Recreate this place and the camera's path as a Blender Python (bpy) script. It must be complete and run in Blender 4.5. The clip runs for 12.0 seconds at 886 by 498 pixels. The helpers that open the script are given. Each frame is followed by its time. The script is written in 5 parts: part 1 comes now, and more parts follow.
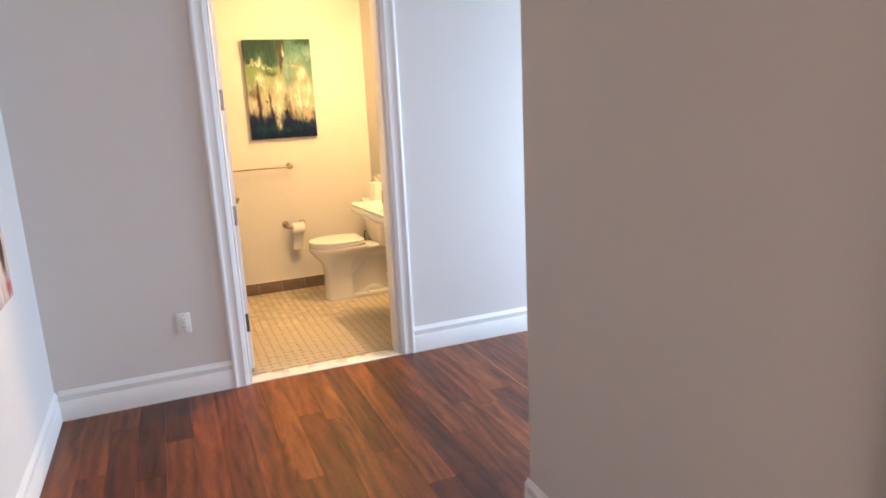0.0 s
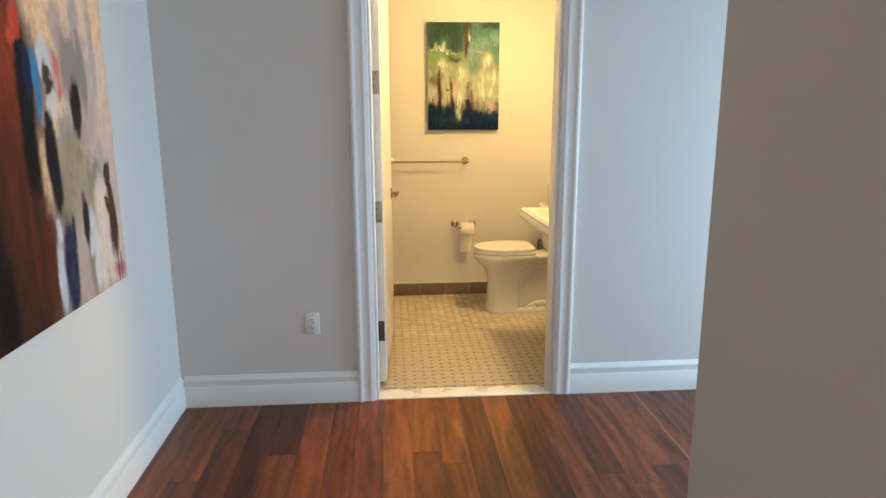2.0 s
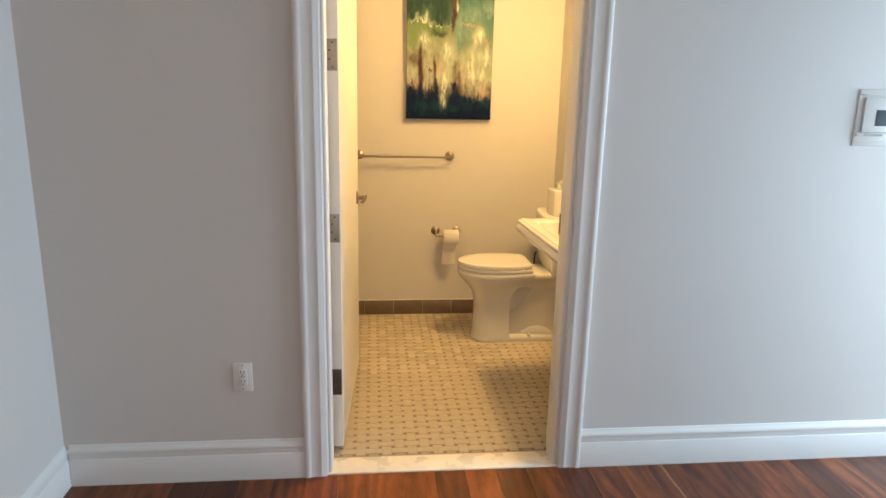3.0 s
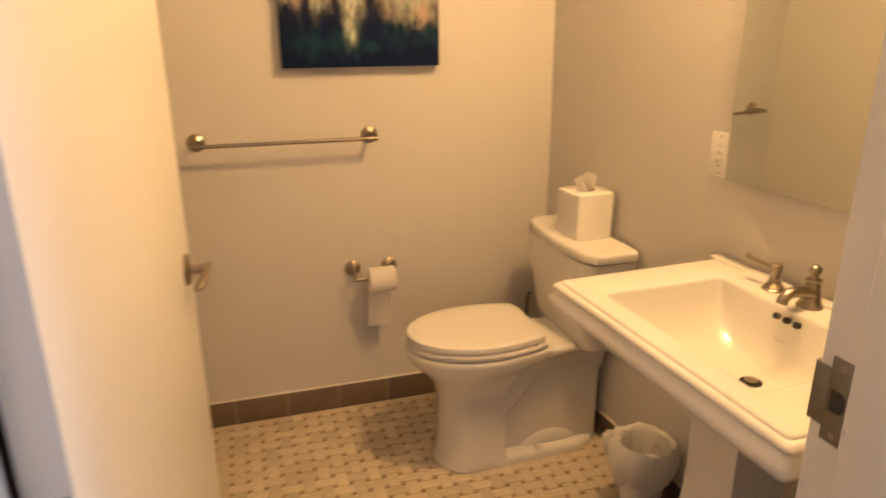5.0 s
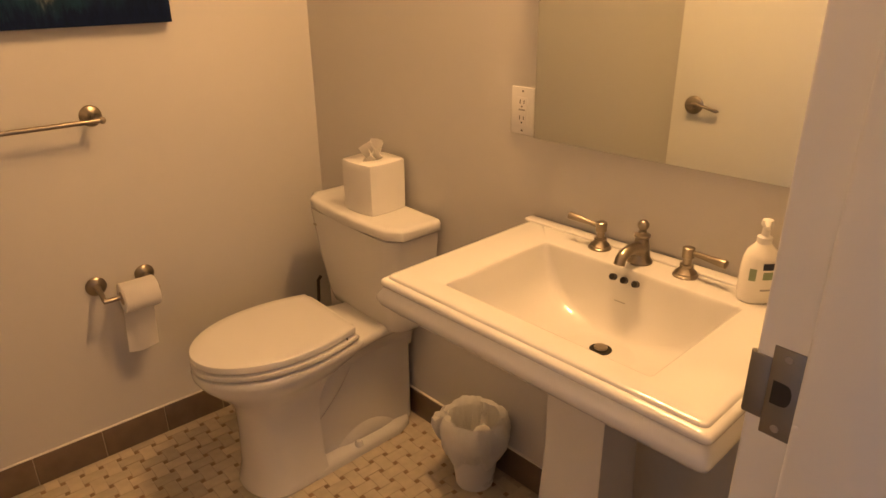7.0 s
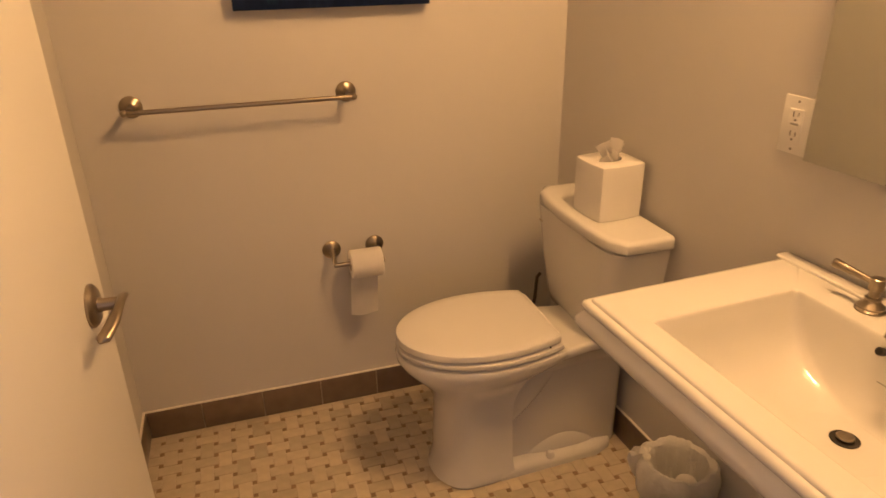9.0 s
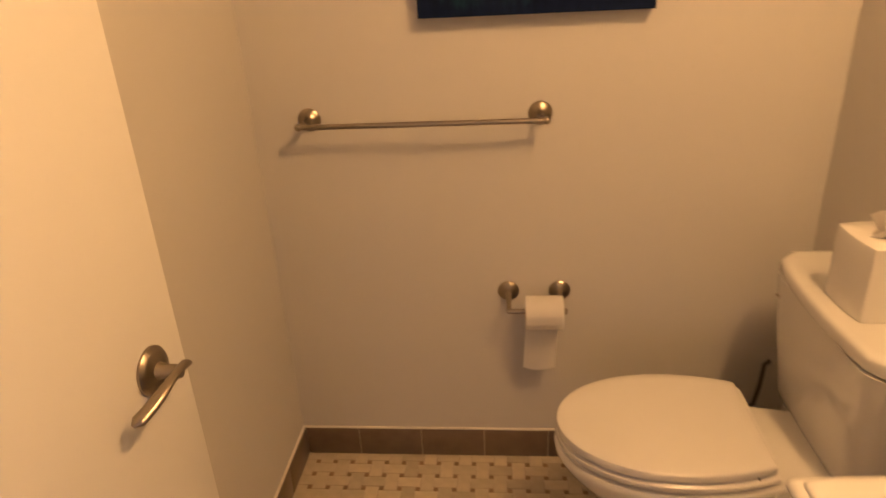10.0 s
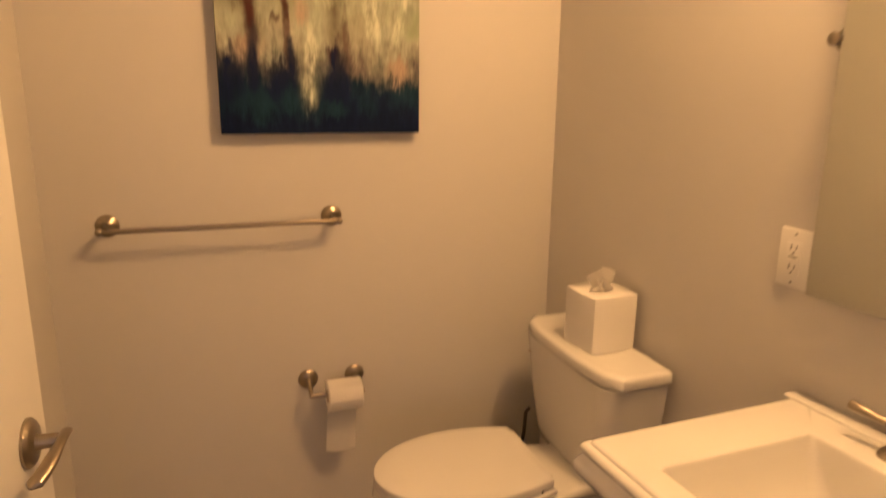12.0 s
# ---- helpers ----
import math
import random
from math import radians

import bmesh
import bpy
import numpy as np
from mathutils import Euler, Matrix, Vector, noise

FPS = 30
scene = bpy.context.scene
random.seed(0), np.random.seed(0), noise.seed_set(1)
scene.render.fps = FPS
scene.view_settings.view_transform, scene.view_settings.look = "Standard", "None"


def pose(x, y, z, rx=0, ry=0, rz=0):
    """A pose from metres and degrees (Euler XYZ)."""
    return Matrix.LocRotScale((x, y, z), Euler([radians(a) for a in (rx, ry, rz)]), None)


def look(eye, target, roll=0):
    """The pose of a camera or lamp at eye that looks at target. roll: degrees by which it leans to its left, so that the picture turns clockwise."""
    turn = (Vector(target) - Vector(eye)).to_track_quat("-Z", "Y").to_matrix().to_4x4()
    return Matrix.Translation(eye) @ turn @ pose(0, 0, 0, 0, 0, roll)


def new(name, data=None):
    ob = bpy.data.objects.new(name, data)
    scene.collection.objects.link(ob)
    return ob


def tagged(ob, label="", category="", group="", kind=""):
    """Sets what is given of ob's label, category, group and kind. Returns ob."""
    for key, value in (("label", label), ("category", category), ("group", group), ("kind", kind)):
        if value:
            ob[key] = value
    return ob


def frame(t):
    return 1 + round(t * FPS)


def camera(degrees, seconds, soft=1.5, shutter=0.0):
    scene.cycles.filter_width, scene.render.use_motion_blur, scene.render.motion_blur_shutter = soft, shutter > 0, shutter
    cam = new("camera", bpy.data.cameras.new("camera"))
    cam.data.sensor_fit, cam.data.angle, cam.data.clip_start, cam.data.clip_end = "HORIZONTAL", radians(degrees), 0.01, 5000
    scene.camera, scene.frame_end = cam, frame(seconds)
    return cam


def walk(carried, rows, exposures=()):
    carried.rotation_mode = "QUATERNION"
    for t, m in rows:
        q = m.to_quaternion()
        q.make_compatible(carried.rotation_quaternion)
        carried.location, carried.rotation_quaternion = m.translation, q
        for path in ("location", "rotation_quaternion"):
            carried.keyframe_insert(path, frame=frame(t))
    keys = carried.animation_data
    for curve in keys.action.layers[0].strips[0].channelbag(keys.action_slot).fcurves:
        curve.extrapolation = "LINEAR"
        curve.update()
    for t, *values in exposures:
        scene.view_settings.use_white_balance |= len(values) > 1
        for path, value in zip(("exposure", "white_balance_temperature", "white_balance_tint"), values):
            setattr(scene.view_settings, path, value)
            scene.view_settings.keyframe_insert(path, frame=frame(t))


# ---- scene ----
PATH = [
    (0, (-0.245, -5.775, 1.566), (0.492, -3.967, 1.132), -2.8),
    (0.5, (-0.209, -5.57, 1.522), (0.368, -3.682, 1.198), -2.8),
    (1, (-0.06, -5.477, 1.505), (0.246, -3.533, 1.144), -0.5),
    (1.5, (0.088, -5.387, 1.515), (0.258, -3.43, 1.139), 1.1),
    (2, (0.155, -5.228, 1.52), (0.307, -3.28, 1.095), -0.2),
    (2.5, (0.206, -4.838, 1.527), (0.397, -2.9, 1.071), 0.4),
    (3, (0.237, -4.367, 1.513), (0.446, -2.434, 1.046), 1.3),
    (3.2, (0.253, -4.166, 1.499), (0.391, -2.228, 1.026), 0.6),
    (4.8, (0.297, -2.528, 1.457), (0.593, -0.661, 0.805), -1.5),
    (5, (0.293, -2.376, 1.447), (0.844, -0.559, 0.819), -0.3),
    (5.5, (0.312, -2.169, 1.445), (1.128, -0.464, 0.791), -0.2),
    (6, (0.305, -2.08, 1.455), (1.366, -0.522, 0.788), -2.1),
    (6.2, (0.289, -2.057, 1.471), (1.416, -0.577, 0.735), -1.9),
    (6.5, (0.264, -2.057, 1.462), (1.487, -0.681, 0.681), -0.6),
    (8.3, (0.32, -1.994, 1.448), (1.22, -0.379, 0.685), -0.5),
    (8.5, (0.356, -2.003, 1.448), (1.164, -0.345, 0.673), -0.6),
    (9, (0.41, -1.981, 1.466), (0.956, -0.241, 0.645), -0.9),
    (9.5, (0.532, -1.854, 1.465), (0.827, -0.078, 0.593), -1.1),
    (10, (0.646, -1.664, 1.473), (0.462, 0.149, 0.649), -3.1),
    (10.5, (0.76, -1.454, 1.455), (0.228, 0.269, 0.59), -3.7),
    (11, (0.712, -1.474, 1.444), (0.544, 0.267, 0.473), -4.4),
    (11.5, (0.532, -1.619, 1.511), (0.926, 0.085, 0.541), -4.3),
    (12, (0.425, -1.907, 1.442), (1.059, -0.068, 0.98), 0.7),
]
cam = camera(67.1, 12.0, 1.5, 0.25)
walk(cam, [(t, look(eye, target, roll)) for t, eye, target, roll in PATH],
     [(0.0, 1.3, 6600, 21), (0.3, 0.88, 6450, 11), (0.6, 0.76, 6300, 9), (1.2, 0.86, 6320, 7), (2.4, 0.88, 6520, 9), (3.2, 0.72, 7050, 15), (4.8, 0.48, 6900, 26), (5.2, 0.33, 7000, 29), (6.0, 0.04, 7350, 36), (10.7, 0.0, 7350, 37), (11.0, 0.08, 7350, 37), (11.3, 0.03, 7350, 37), (12.0, 0.05, 7350, 37)])

# ---- light ----
world = bpy.data.worlds.new("world")
scene.world = world
world.use_nodes = True
wn = world.node_tree.nodes
sky = wn.new("ShaderNodeTexSky")
sky.sky_type, sky.sun_disc = "NISHITA", False
sky.sun_elevation, sky.sun_rotation = radians(35), radians(200)
world.node_tree.links.new(sky.outputs[0], wn["Background"].inputs[0])
wn["Background"].inputs[1].default_value = 0.1


def area_lamp(name, m, sx, sy, watts, colour):
    data = bpy.data.lights.new(name, "AREA")
    data.shape, data.size, data.size_y, data.energy, data.color = "RECTANGLE", sx, sy, watts, colour
    ob = new(name, data)
    ob.matrix_world = m
    return ob


DAY = (0.56, 0.79, 1.0)
WARM = (1.0, 0.65, 0.25)
PX = 4.6                         # window end of the side passage
area_lamp("daylight_and_fill", pose(PX - 0.46, -2.58, 1.20, 0, 58, 0), 1.6, 1.12, 94, DAY)
# Added fill from the unseen hall end, lifts the grey near wall.
area_lamp("daylight_and_fill", pose(-0.05, -7.94, 1.5, 90, 0, 0), 1.3, 1.6, 14.5, (1.0, 0.81, 0.65))
LAMP_STRENGTH = 240.0

# ---- plan, in metres ----
YH, YB = -1.945, -1.770          # hall face and bathroom face of the door wall
XW, XE = 0.0, 1.485              # bathroom side walls
HX = -0.93                       # hall wall with the large painting
CX, CY = 0.868, -3.80             # corner of the near hall wall
JL, JR, DH = 0.060, 0.991, 2.45  # door opening
CEIL_BATH, CEIL_HALL = 2.49, 2.75
TOI = -0.441                     # axis of the toilet
SNK = -1.340                     # axis of the basin


# ---- materials ----
def material(name, colour, rough=0.5, metal=0.0, vary=0.06, scale=6.0, stretch=(1, 1, 1), bump=0.0, bump_scale=120.0, coat=0.0, rnd=0.0, spec=0.5):
    """A surface with broad tonal variation, fine grain relief and, for pieces, a shift from piece to piece."""
    m = bpy.data.materials.new(name)
    m.use_nodes = True
    nt = m.node_tree
    n, l = nt.nodes, nt.links
    b = n["Principled BSDF"]
    tc = n.new("ShaderNodeTexCoord")
    mp = n.new("ShaderNodeMapping")
    mp.inputs["Scale"].default_value = stretch
    l.new(tc.outputs["Object"], mp.inputs["Vector"])
    n1 = n.new("ShaderNodeTexNoise")
    n1.inputs["Scale"].default_value, n1.inputs["Detail"].default_value = scale, 6
    l.new(mp.outputs[0], n1.inputs["Vector"])
    hsv = n.new("ShaderNodeHueSaturation")
    hsv.inputs["Color"].default_value = (*colour, 1)
    mr = n.new("ShaderNodeMapRange")
    mr.inputs["From Min"].default_value, mr.inputs["From Max"].default_value = 0.25, 0.75
    mr.inputs["To Min"].default_value, mr.inputs["To Max"].default_value = 1 - vary, 1 + vary
    l.new(n1.outputs["Fac"], mr.inputs["Value"])
    value = mr.outputs[0]
    if rnd:
        oi = n.new("ShaderNodeObjectInfo")
        r2 = n.new("ShaderNodeMapRange")
        r2.inputs["To Min"].default_value, r2.inputs["To Max"].default_value = 1 - rnd, 1 + rnd
        l.new(oi.outputs["Random"], r2.inputs["Value"])
        mul = n.new("ShaderNodeMath")
        mul.operation = "MULTIPLY"
        l.new(value, mul.inputs[0])
        l.new(r2.outputs[0], mul.inputs[1])
        value = mul.outputs[0]
    l.new(value, hsv.inputs["Value"])
    l.new(hsv.outputs[0], b.inputs["Base Color"])
    b.inputs["Metallic"].default_value = metal
    b.inputs["Coat Weight"].default_value = coat
    b.inputs["Specular IOR Level"].default_value = spec
    rr = n.new("ShaderNodeMapRange")
    rr.inputs["To Min"].default_value, rr.inputs["To Max"].default_value = max(0.02, rough - 0.06), rough + 0.06
    l.new(n1.outputs["Fac"], rr.inputs["Value"])
    l.new(rr.outputs[0], b.inputs["Roughness"])
    if bump:
        n2 = n.new("ShaderNodeTexNoise")
        n2.inputs["Scale"].default_value, n2.inputs["Detail"].default_value = bump_scale, 3
        l.new(mp.outputs[0], n2.inputs["Vector"])
        bp = n.new("ShaderNodeBump")
        bp.inputs["Strength"].default_value, bp.inputs["Distance"].default_value = bump, 0.002
        l.new(n2.outputs["Fac"], bp.inputs["Height"])
        l.new(bp.outputs[0], b.inputs["Normal"])
    return m


def walnut(name, dark, light, streak):
    """Oiled walnut with long grain, cathedral rings and a lighter sapwood streak here and there."""
    m = bpy.data.materials.new(name)
    m.use_nodes = True
    nt = m.node_tree
    n, l = nt.nodes, nt.links
    b = n["Principled BSDF"]
    tc, oi = n.new("ShaderNodeTexCoord"), n.new("ShaderNodeObjectInfo")
    sh = n.new("ShaderNodeVectorMath")
    sh.operation = "MULTIPLY_ADD"
    sh.inputs[1].default_value = (1, 1, 1)
    off = n.new("ShaderNodeCombineXYZ")
    k = n.new("ShaderNodeMath")
    k.operation, k.inputs[1].default_value = "MULTIPLY", 37.0
    l.new(oi.outputs["Random"], k.inputs[0])
    for i in range(3):
        l.new(k.outputs[0], off.inputs[i])
    l.new(tc.outputs["Object"], sh.inputs[0])
    l.new(off.outputs[0], sh.inputs[2])
    mp = n.new("ShaderNodeMapping")
    mp.inputs["Scale"].default_value = (1, 0.16, 1)
    l.new(sh.outputs[0], mp.inputs["Vector"])
    broad = n.new("ShaderNodeTexNoise")
    broad.inputs["Scale"].default_value, broad.inputs["Detail"].default_value, broad.inputs["Distortion"].default_value = 11, 8, 1.8
    fine = n.new("ShaderNodeTexNoise")
    fine.inputs["Scale"].default_value, fine.inputs["Detail"].default_value = 170, 4
    wave = n.new("ShaderNodeTexWave")
    wave.wave_type, wave.bands_direction = "BANDS", "X"
    wave.inputs["Scale"].default_value, wave.inputs["Distortion"].default_value, wave.inputs["Detail"].default_value = 4.5, 16, 4
    for t in (broad, fine, wave):
        l.new(mp.outputs[0], t.inputs["Vector"])
    mix = n.new("ShaderNodeMix")
    mix.inputs["Factor"].default_value = 0.17
    l.new(broad.outputs["Fac"], mix.inputs[2])
    l.new(wave.outputs["Fac"], mix.inputs[3])
    ramp = n.new("ShaderNodeValToRGB")
    e = ramp.color_ramp.elements
    e[0].position, e[0].color = 0.30, (*dark, 1)
    e[1].position, e[1].color = 0.66, (*light, 1)
    s = ramp.color_ramp.elements.new(0.93)
    s.color = (*streak, 1)
    l.new(mix.outputs[0], ramp.inputs["Fac"])
    tone = n.new("ShaderNodeHueSaturation")
    mr = n.new("ShaderNodeMapRange")
    mr.inputs["To Min"].default_value, mr.inputs["To Max"].default_value = 0.72, 1.22
    l.new(oi.outputs["Random"], mr.inputs["Value"])
    fr = n.new("ShaderNodeMapRange")
    fr.inputs["From Min"].default_value, fr.inputs["From Max"].default_value = 0.3, 0.7
    fr.inputs["To Min"].default_value, fr.inputs["To Max"].default_value = 0.80, 1.14
    l.new(fine.outputs["Fac"], fr.inputs["Value"])
    mul = n.new("ShaderNodeMath")
    mul.operation = "MULTIPLY"
    l.new(mr.outputs[0], mul.inputs[0])
    l.new(fr.outputs[0], mul.inputs[1])
    l.new(mul.outputs[0], tone.inputs["Value"])
    l.new(ramp.outputs[0], tone.inputs["Color"])
    l.new(tone.outputs[0], b.inputs["Base Color"])
    b.inputs["Roughness"].default_value, b.inputs["Specular IOR Level"].default_value = 0.34, 0.40
    bp = n.new("ShaderNodeBump")
    bp.inputs["Strength"].default_value, bp.inputs["Distance"].default_value = 0.12, 0.001
    l.new(fine.outputs["Fac"], bp.inputs["Height"])
    l.new(bp.outputs[0], b.inputs["Normal"])
    return m


def sapwood(name):
    """Walnut with one long pale streak of sapwood down the board."""
    m = walnut(name, (0.064, 0.0138, 0.0046), (0.215, 0.054, 0.016), (0.34, 0.112, 0.038))
    n, l = m.node_tree.nodes, m.node_tree.links
    b = n["Principled BSDF"]
    before = b.inputs["Base Color"].links[0].from_socket
    tc, sep, nz = n.new("ShaderNodeTexCoord"), n.new("ShaderNodeSeparateXYZ"), n.new("ShaderNodeTexNoise")
    l.new(tc.outputs["Object"], sep.inputs[0])
    nz.inputs["Scale"].default_value = 4
    l.new(tc.outputs["Object"], nz.inputs["Vector"])
    wob = n.new("ShaderNodeMath")
    wob.operation, wob.inputs[1].default_value = "MULTIPLY_ADD", 0.05
    l.new(nz.outputs["Fac"], wob.inputs[0])
    l.new(sep.outputs[0], wob.inputs[2])
    off = n.new("ShaderNodeMath")
    off.operation, off.inputs[1].default_value = "SUBTRACT", 0.025
    l.new(wob.outputs[0], off.inputs[0])
    ab = n.new("ShaderNodeMath")
    ab.operation = "ABSOLUTE"
    l.new(off.outputs[0], ab.inputs[0])
    mr = n.new("ShaderNodeMapRange")
    mr.inputs["From Min"].default_value, mr.inputs["From Max"].default_value = 0.0025, 0.007
    mr.inputs["To Min"].default_value, mr.inputs["To Max"].default_value = 0.6, 0.0
    l.new(ab.outputs[0], mr.inputs["Value"])
    mx = n.new("ShaderNodeMix")
    mx.data_type = "RGBA"
    l.new(mr.outputs[0], mx.inputs["Factor"])
    l.new(before, mx.inputs[6])
    mx.inputs[7].default_value = (0.40, 0.19, 0.085, 1)
    l.new(mx.outputs[2], b.inputs["Base Color"])
    return m


wall_paint = material("wall_paint", (0.51, 0.495, 0.48), 0.62, vary=0.015, scale=1.5, bump=0.10, bump_scale=260)
hall_paint = material("hall_paint", (0.575, 0.555, 0.535), 0.6, vary=0.015, scale=1.2, bump=0.10, bump_scale=260)
# Darker copy of the ceiling paint, so less light bounces in the bathroom.
low_bounce_ceiling_paint = material("low_bounce_ceiling_paint", (0.52, 0.51, 0.49), 0.8, vary=0.02, scale=2, bump=0.1, bump_scale=200)
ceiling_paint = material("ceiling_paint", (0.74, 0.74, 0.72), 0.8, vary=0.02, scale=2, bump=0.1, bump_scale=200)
trim_paint = material("trim_paint", (0.66, 0.655, 0.645), 0.33, vary=0.02, scale=5, bump=0.03, bump_scale=60)
door_paint = material("door_paint", (0.68, 0.67, 0.65), 0.38, vary=0.015, scale=3, bump=0.05, bump_scale=90)
porcelain = material("porcelain", (0.61, 0.60, 0.58), 0.08, vary=0.012, scale=3, coat=0.5)
seat_plastic = material("seat_plastic", (0.60, 0.585, 0.57), 0.24, vary=0.01, scale=4)
nickel = material("brushed_nickel", (0.30, 0.258, 0.208), 0.30, 1.0, vary=0.02, scale=12)
steel = material("satin_steel", (0.20, 0.19, 0.18), 0.38, 1.0, vary=0.1, scale=30, bump=0.05, bump_scale=200)
hinge_steel = material("hinge_steel", (0.30, 0.295, 0.29), 0.42, 1.0, vary=0.08, scale=30)
dark_metal = material("dark_hardware_metal", (0.10, 0.085, 0.075), 0.4, 1.0, vary=0.15, scale=40)
drain_gap_dark = material("dark_drain_and_gap", (0.022, 0.019, 0.016), 0.6, 0.0, vary=0.15, scale=60, spec=0.2)
# Near-black colour stands in for the shade inside holes and slots.
black = material("dark_recess", (0.012, 0.011, 0.010), 0.7, vary=0.1)
tile_base = material("taupe_tile", (0.125, 0.088, 0.062), 0.34, vary=0.16, scale=22, bump=0.05, bump_scale=90, rnd=0.10)
stone = material("cream_marble", (0.45, 0.39, 0.30), 0.30, vary=0.12, scale=26, bump=0.05, bump_scale=160, rnd=0.17)
dot_stone = material("brown_marble_dot", (0.22, 0.145, 0.09), 0.34, vary=0.15, scale=60, rnd=0.22)
grout = material("grout", (0.36, 0.30, 0.23), 0.85, vary=0.15, scale=60, bump=0.3, bump_scale=400)
saddle_stone = material("marble_saddle", (0.74, 0.68, 0.58), 0.28, vary=0.08, scale=9, bump=0.02)
caulk = material("white_caulk", (0.68, 0.64, 0.58), 0.6, vary=0.06, scale=40)
plastic = material("white_plastic", (0.68, 0.67, 0.65), 0.3, vary=0.015, scale=10)
paper = material("tissue_paper", (0.88, 0.87, 0.86), 0.9, vary=0.03, scale=40, bump=0.12, bump_scale=300)
ceramic = material("glazed_box", (0.72, 0.70, 0.67), 0.16, vary=0.02, scale=6, coat=0.3)
soap_plastic = material("soap_bottle_plastic", (0.78, 0.75, 0.68), 0.22, vary=0.02, scale=9)
label_navy = material("navy_print", (0.015, 0.02, 0.04), 0.4, vary=0.05)
label_green = material("green_print", (0.20, 0.27, 0.17), 0.4, vary=0.1, scale=40)
label_grey = material("grey_print", (0.32, 0.32, 0.30), 0.5, vary=0.05)
lcd = material("display", (0.05, 0.07, 0.085), 0.2, vary=0.05)
canvas_edge = material("painted_canvas_edge", (0.02, 0.03, 0.035), 0.7, vary=0.2, scale=30)
raw_canvas = material("canvas_edge", (0.5, 0.42, 0.36), 0.8, vary=0.1, scale=30)
walnut_dark = walnut("walnut_dark", (0.036, 0.0085, 0.0035), (0.120, 0.030, 0.0105), (0.19, 0.06, 0.020))
walnut_mid = walnut("walnut_mid", (0.064, 0.0138, 0.0046), (0.215, 0.054, 0.016), (0.34, 0.112, 0.038))
walnut_sap = sapwood("walnut_sapwood")
walnut_light = walnut("walnut_light", (0.080, 0.0185, 0.0058), (0.26, 0.072, 0.020), (0.42, 0.17, 0.063))

def see_through(m, colour, share):
    """Lets part of the light pass through a thin sheet."""
    n, l = m.node_tree.nodes, m.node_tree.links
    tr, mx = n.new("ShaderNodeBsdfTranslucent"), n.new("ShaderNodeMixShader")
    tr.inputs["Color"].default_value = (*colour, 1)
    mx.inputs[0].default_value = share
    l.new(n["Principled BSDF"].outputs[0], mx.inputs[1])
    l.new(tr.outputs[0], mx.inputs[2])
    l.new(mx.outputs[0], n["Material Output"].inputs["Surface"])


see_through(paper, (0.92, 0.90, 0.88), 0.55)
liner = bpy.data.materials.new("thin_bag_plastic")
liner.use_nodes = True
lb = liner.node_tree.nodes["Principled BSDF"]
lb.inputs["Base Color"].default_value = (0.78, 0.775, 0.765, 1)
lb.inputs["Roughness"].default_value = 0.28
see_through(liner, (0.88, 0.87, 0.85), 0.55)
ln, ll = liner.node_tree.nodes, liner.node_tree.links
l_tc, l_nz, l_bp = ln.new("ShaderNodeTexCoord"), ln.new("ShaderNodeTexNoise"), ln.new("ShaderNodeBump")
l_nz.inputs["Scale"].default_value, l_nz.inputs["Detail"].default_value, l_nz.inputs["Distortion"].default_value = 26, 4, 2.5
l_bp.inputs["Strength"].default_value, l_bp.inputs["Distance"].default_value = 0.7, 0.008
ll.new(l_tc.outputs["Object"], l_nz.inputs["Vector"])
ll.new(l_nz.outputs["Fac"], l_bp.inputs["Height"])
ll.new(l_bp.outputs[0], lb.inputs["Normal"])

mirror_glass = bpy.data.materials.new("mirror_silver")
mirror_glass.use_nodes = True
mb = mirror_glass.node_tree.nodes["Principled BSDF"]
mb.inputs["Base Color"].default_value, mb.inputs["Metallic"].default_value, mb.inputs["Roughness"].default_value = (0.80, 0.83, 0.78, 1), 1.0, 0.015

pane_glass = bpy.data.materials.new("window_glass")
pane_glass.use_nodes = True
pb = pane_glass.node_tree.nodes["Principled BSDF"]
pb.inputs["Transmission Weight"].default_value, pb.inputs["Roughness"].default_value = 1.0, 0.0

opal = bpy.data.materials.new("lit_opal_glass")
opal.use_nodes = True
ob_ = opal.node_tree.nodes["Principled BSDF"]
ob_.inputs["Base Color"].default_value = (0.9, 0.88, 0.85, 1)
ob_.inputs["Emission Color"].default_value, ob_.inputs["Emission Strength"].default_value = (*WARM, 1), LAMP_STRENGTH


# ---- building blocks ----
def bm_box(x0, x1, y0, y1, z0, z1, bevel=0.0, seg=2):
    bm = bmesh.new()
    bmesh.ops.create_cube(bm, size=1, matrix=Matrix.LocRotScale(((x0 + x1) / 2, (y0 + y1) / 2, (z0 + z1) / 2), None, (x1 - x0, y1 - y0, z1 - z0)))
    if bevel:
        bmesh.ops.bevel(bm, geom=bm.edges[:], offset=bevel, segments=seg, profile=0.5, affect="EDGES")
    return bm


def bm_loft(rings, cap0=True, cap1=True, closed=True):
    bm = bmesh.new()
    rows = [[bm.verts.new(p) for p in ring] for ring in rings]
    for a, b in zip(rows, rows[1:]):
        count = len(a)
        for i in range(count if closed else count - 1):
            j = (i + 1) % count
            bm.faces.new((a[i], a[j], b[j], b[i]))
    if cap0:
        bm.faces.new(rows[0][::-1])
    if cap1:
        bm.faces.new(rows[-1])
    return bm


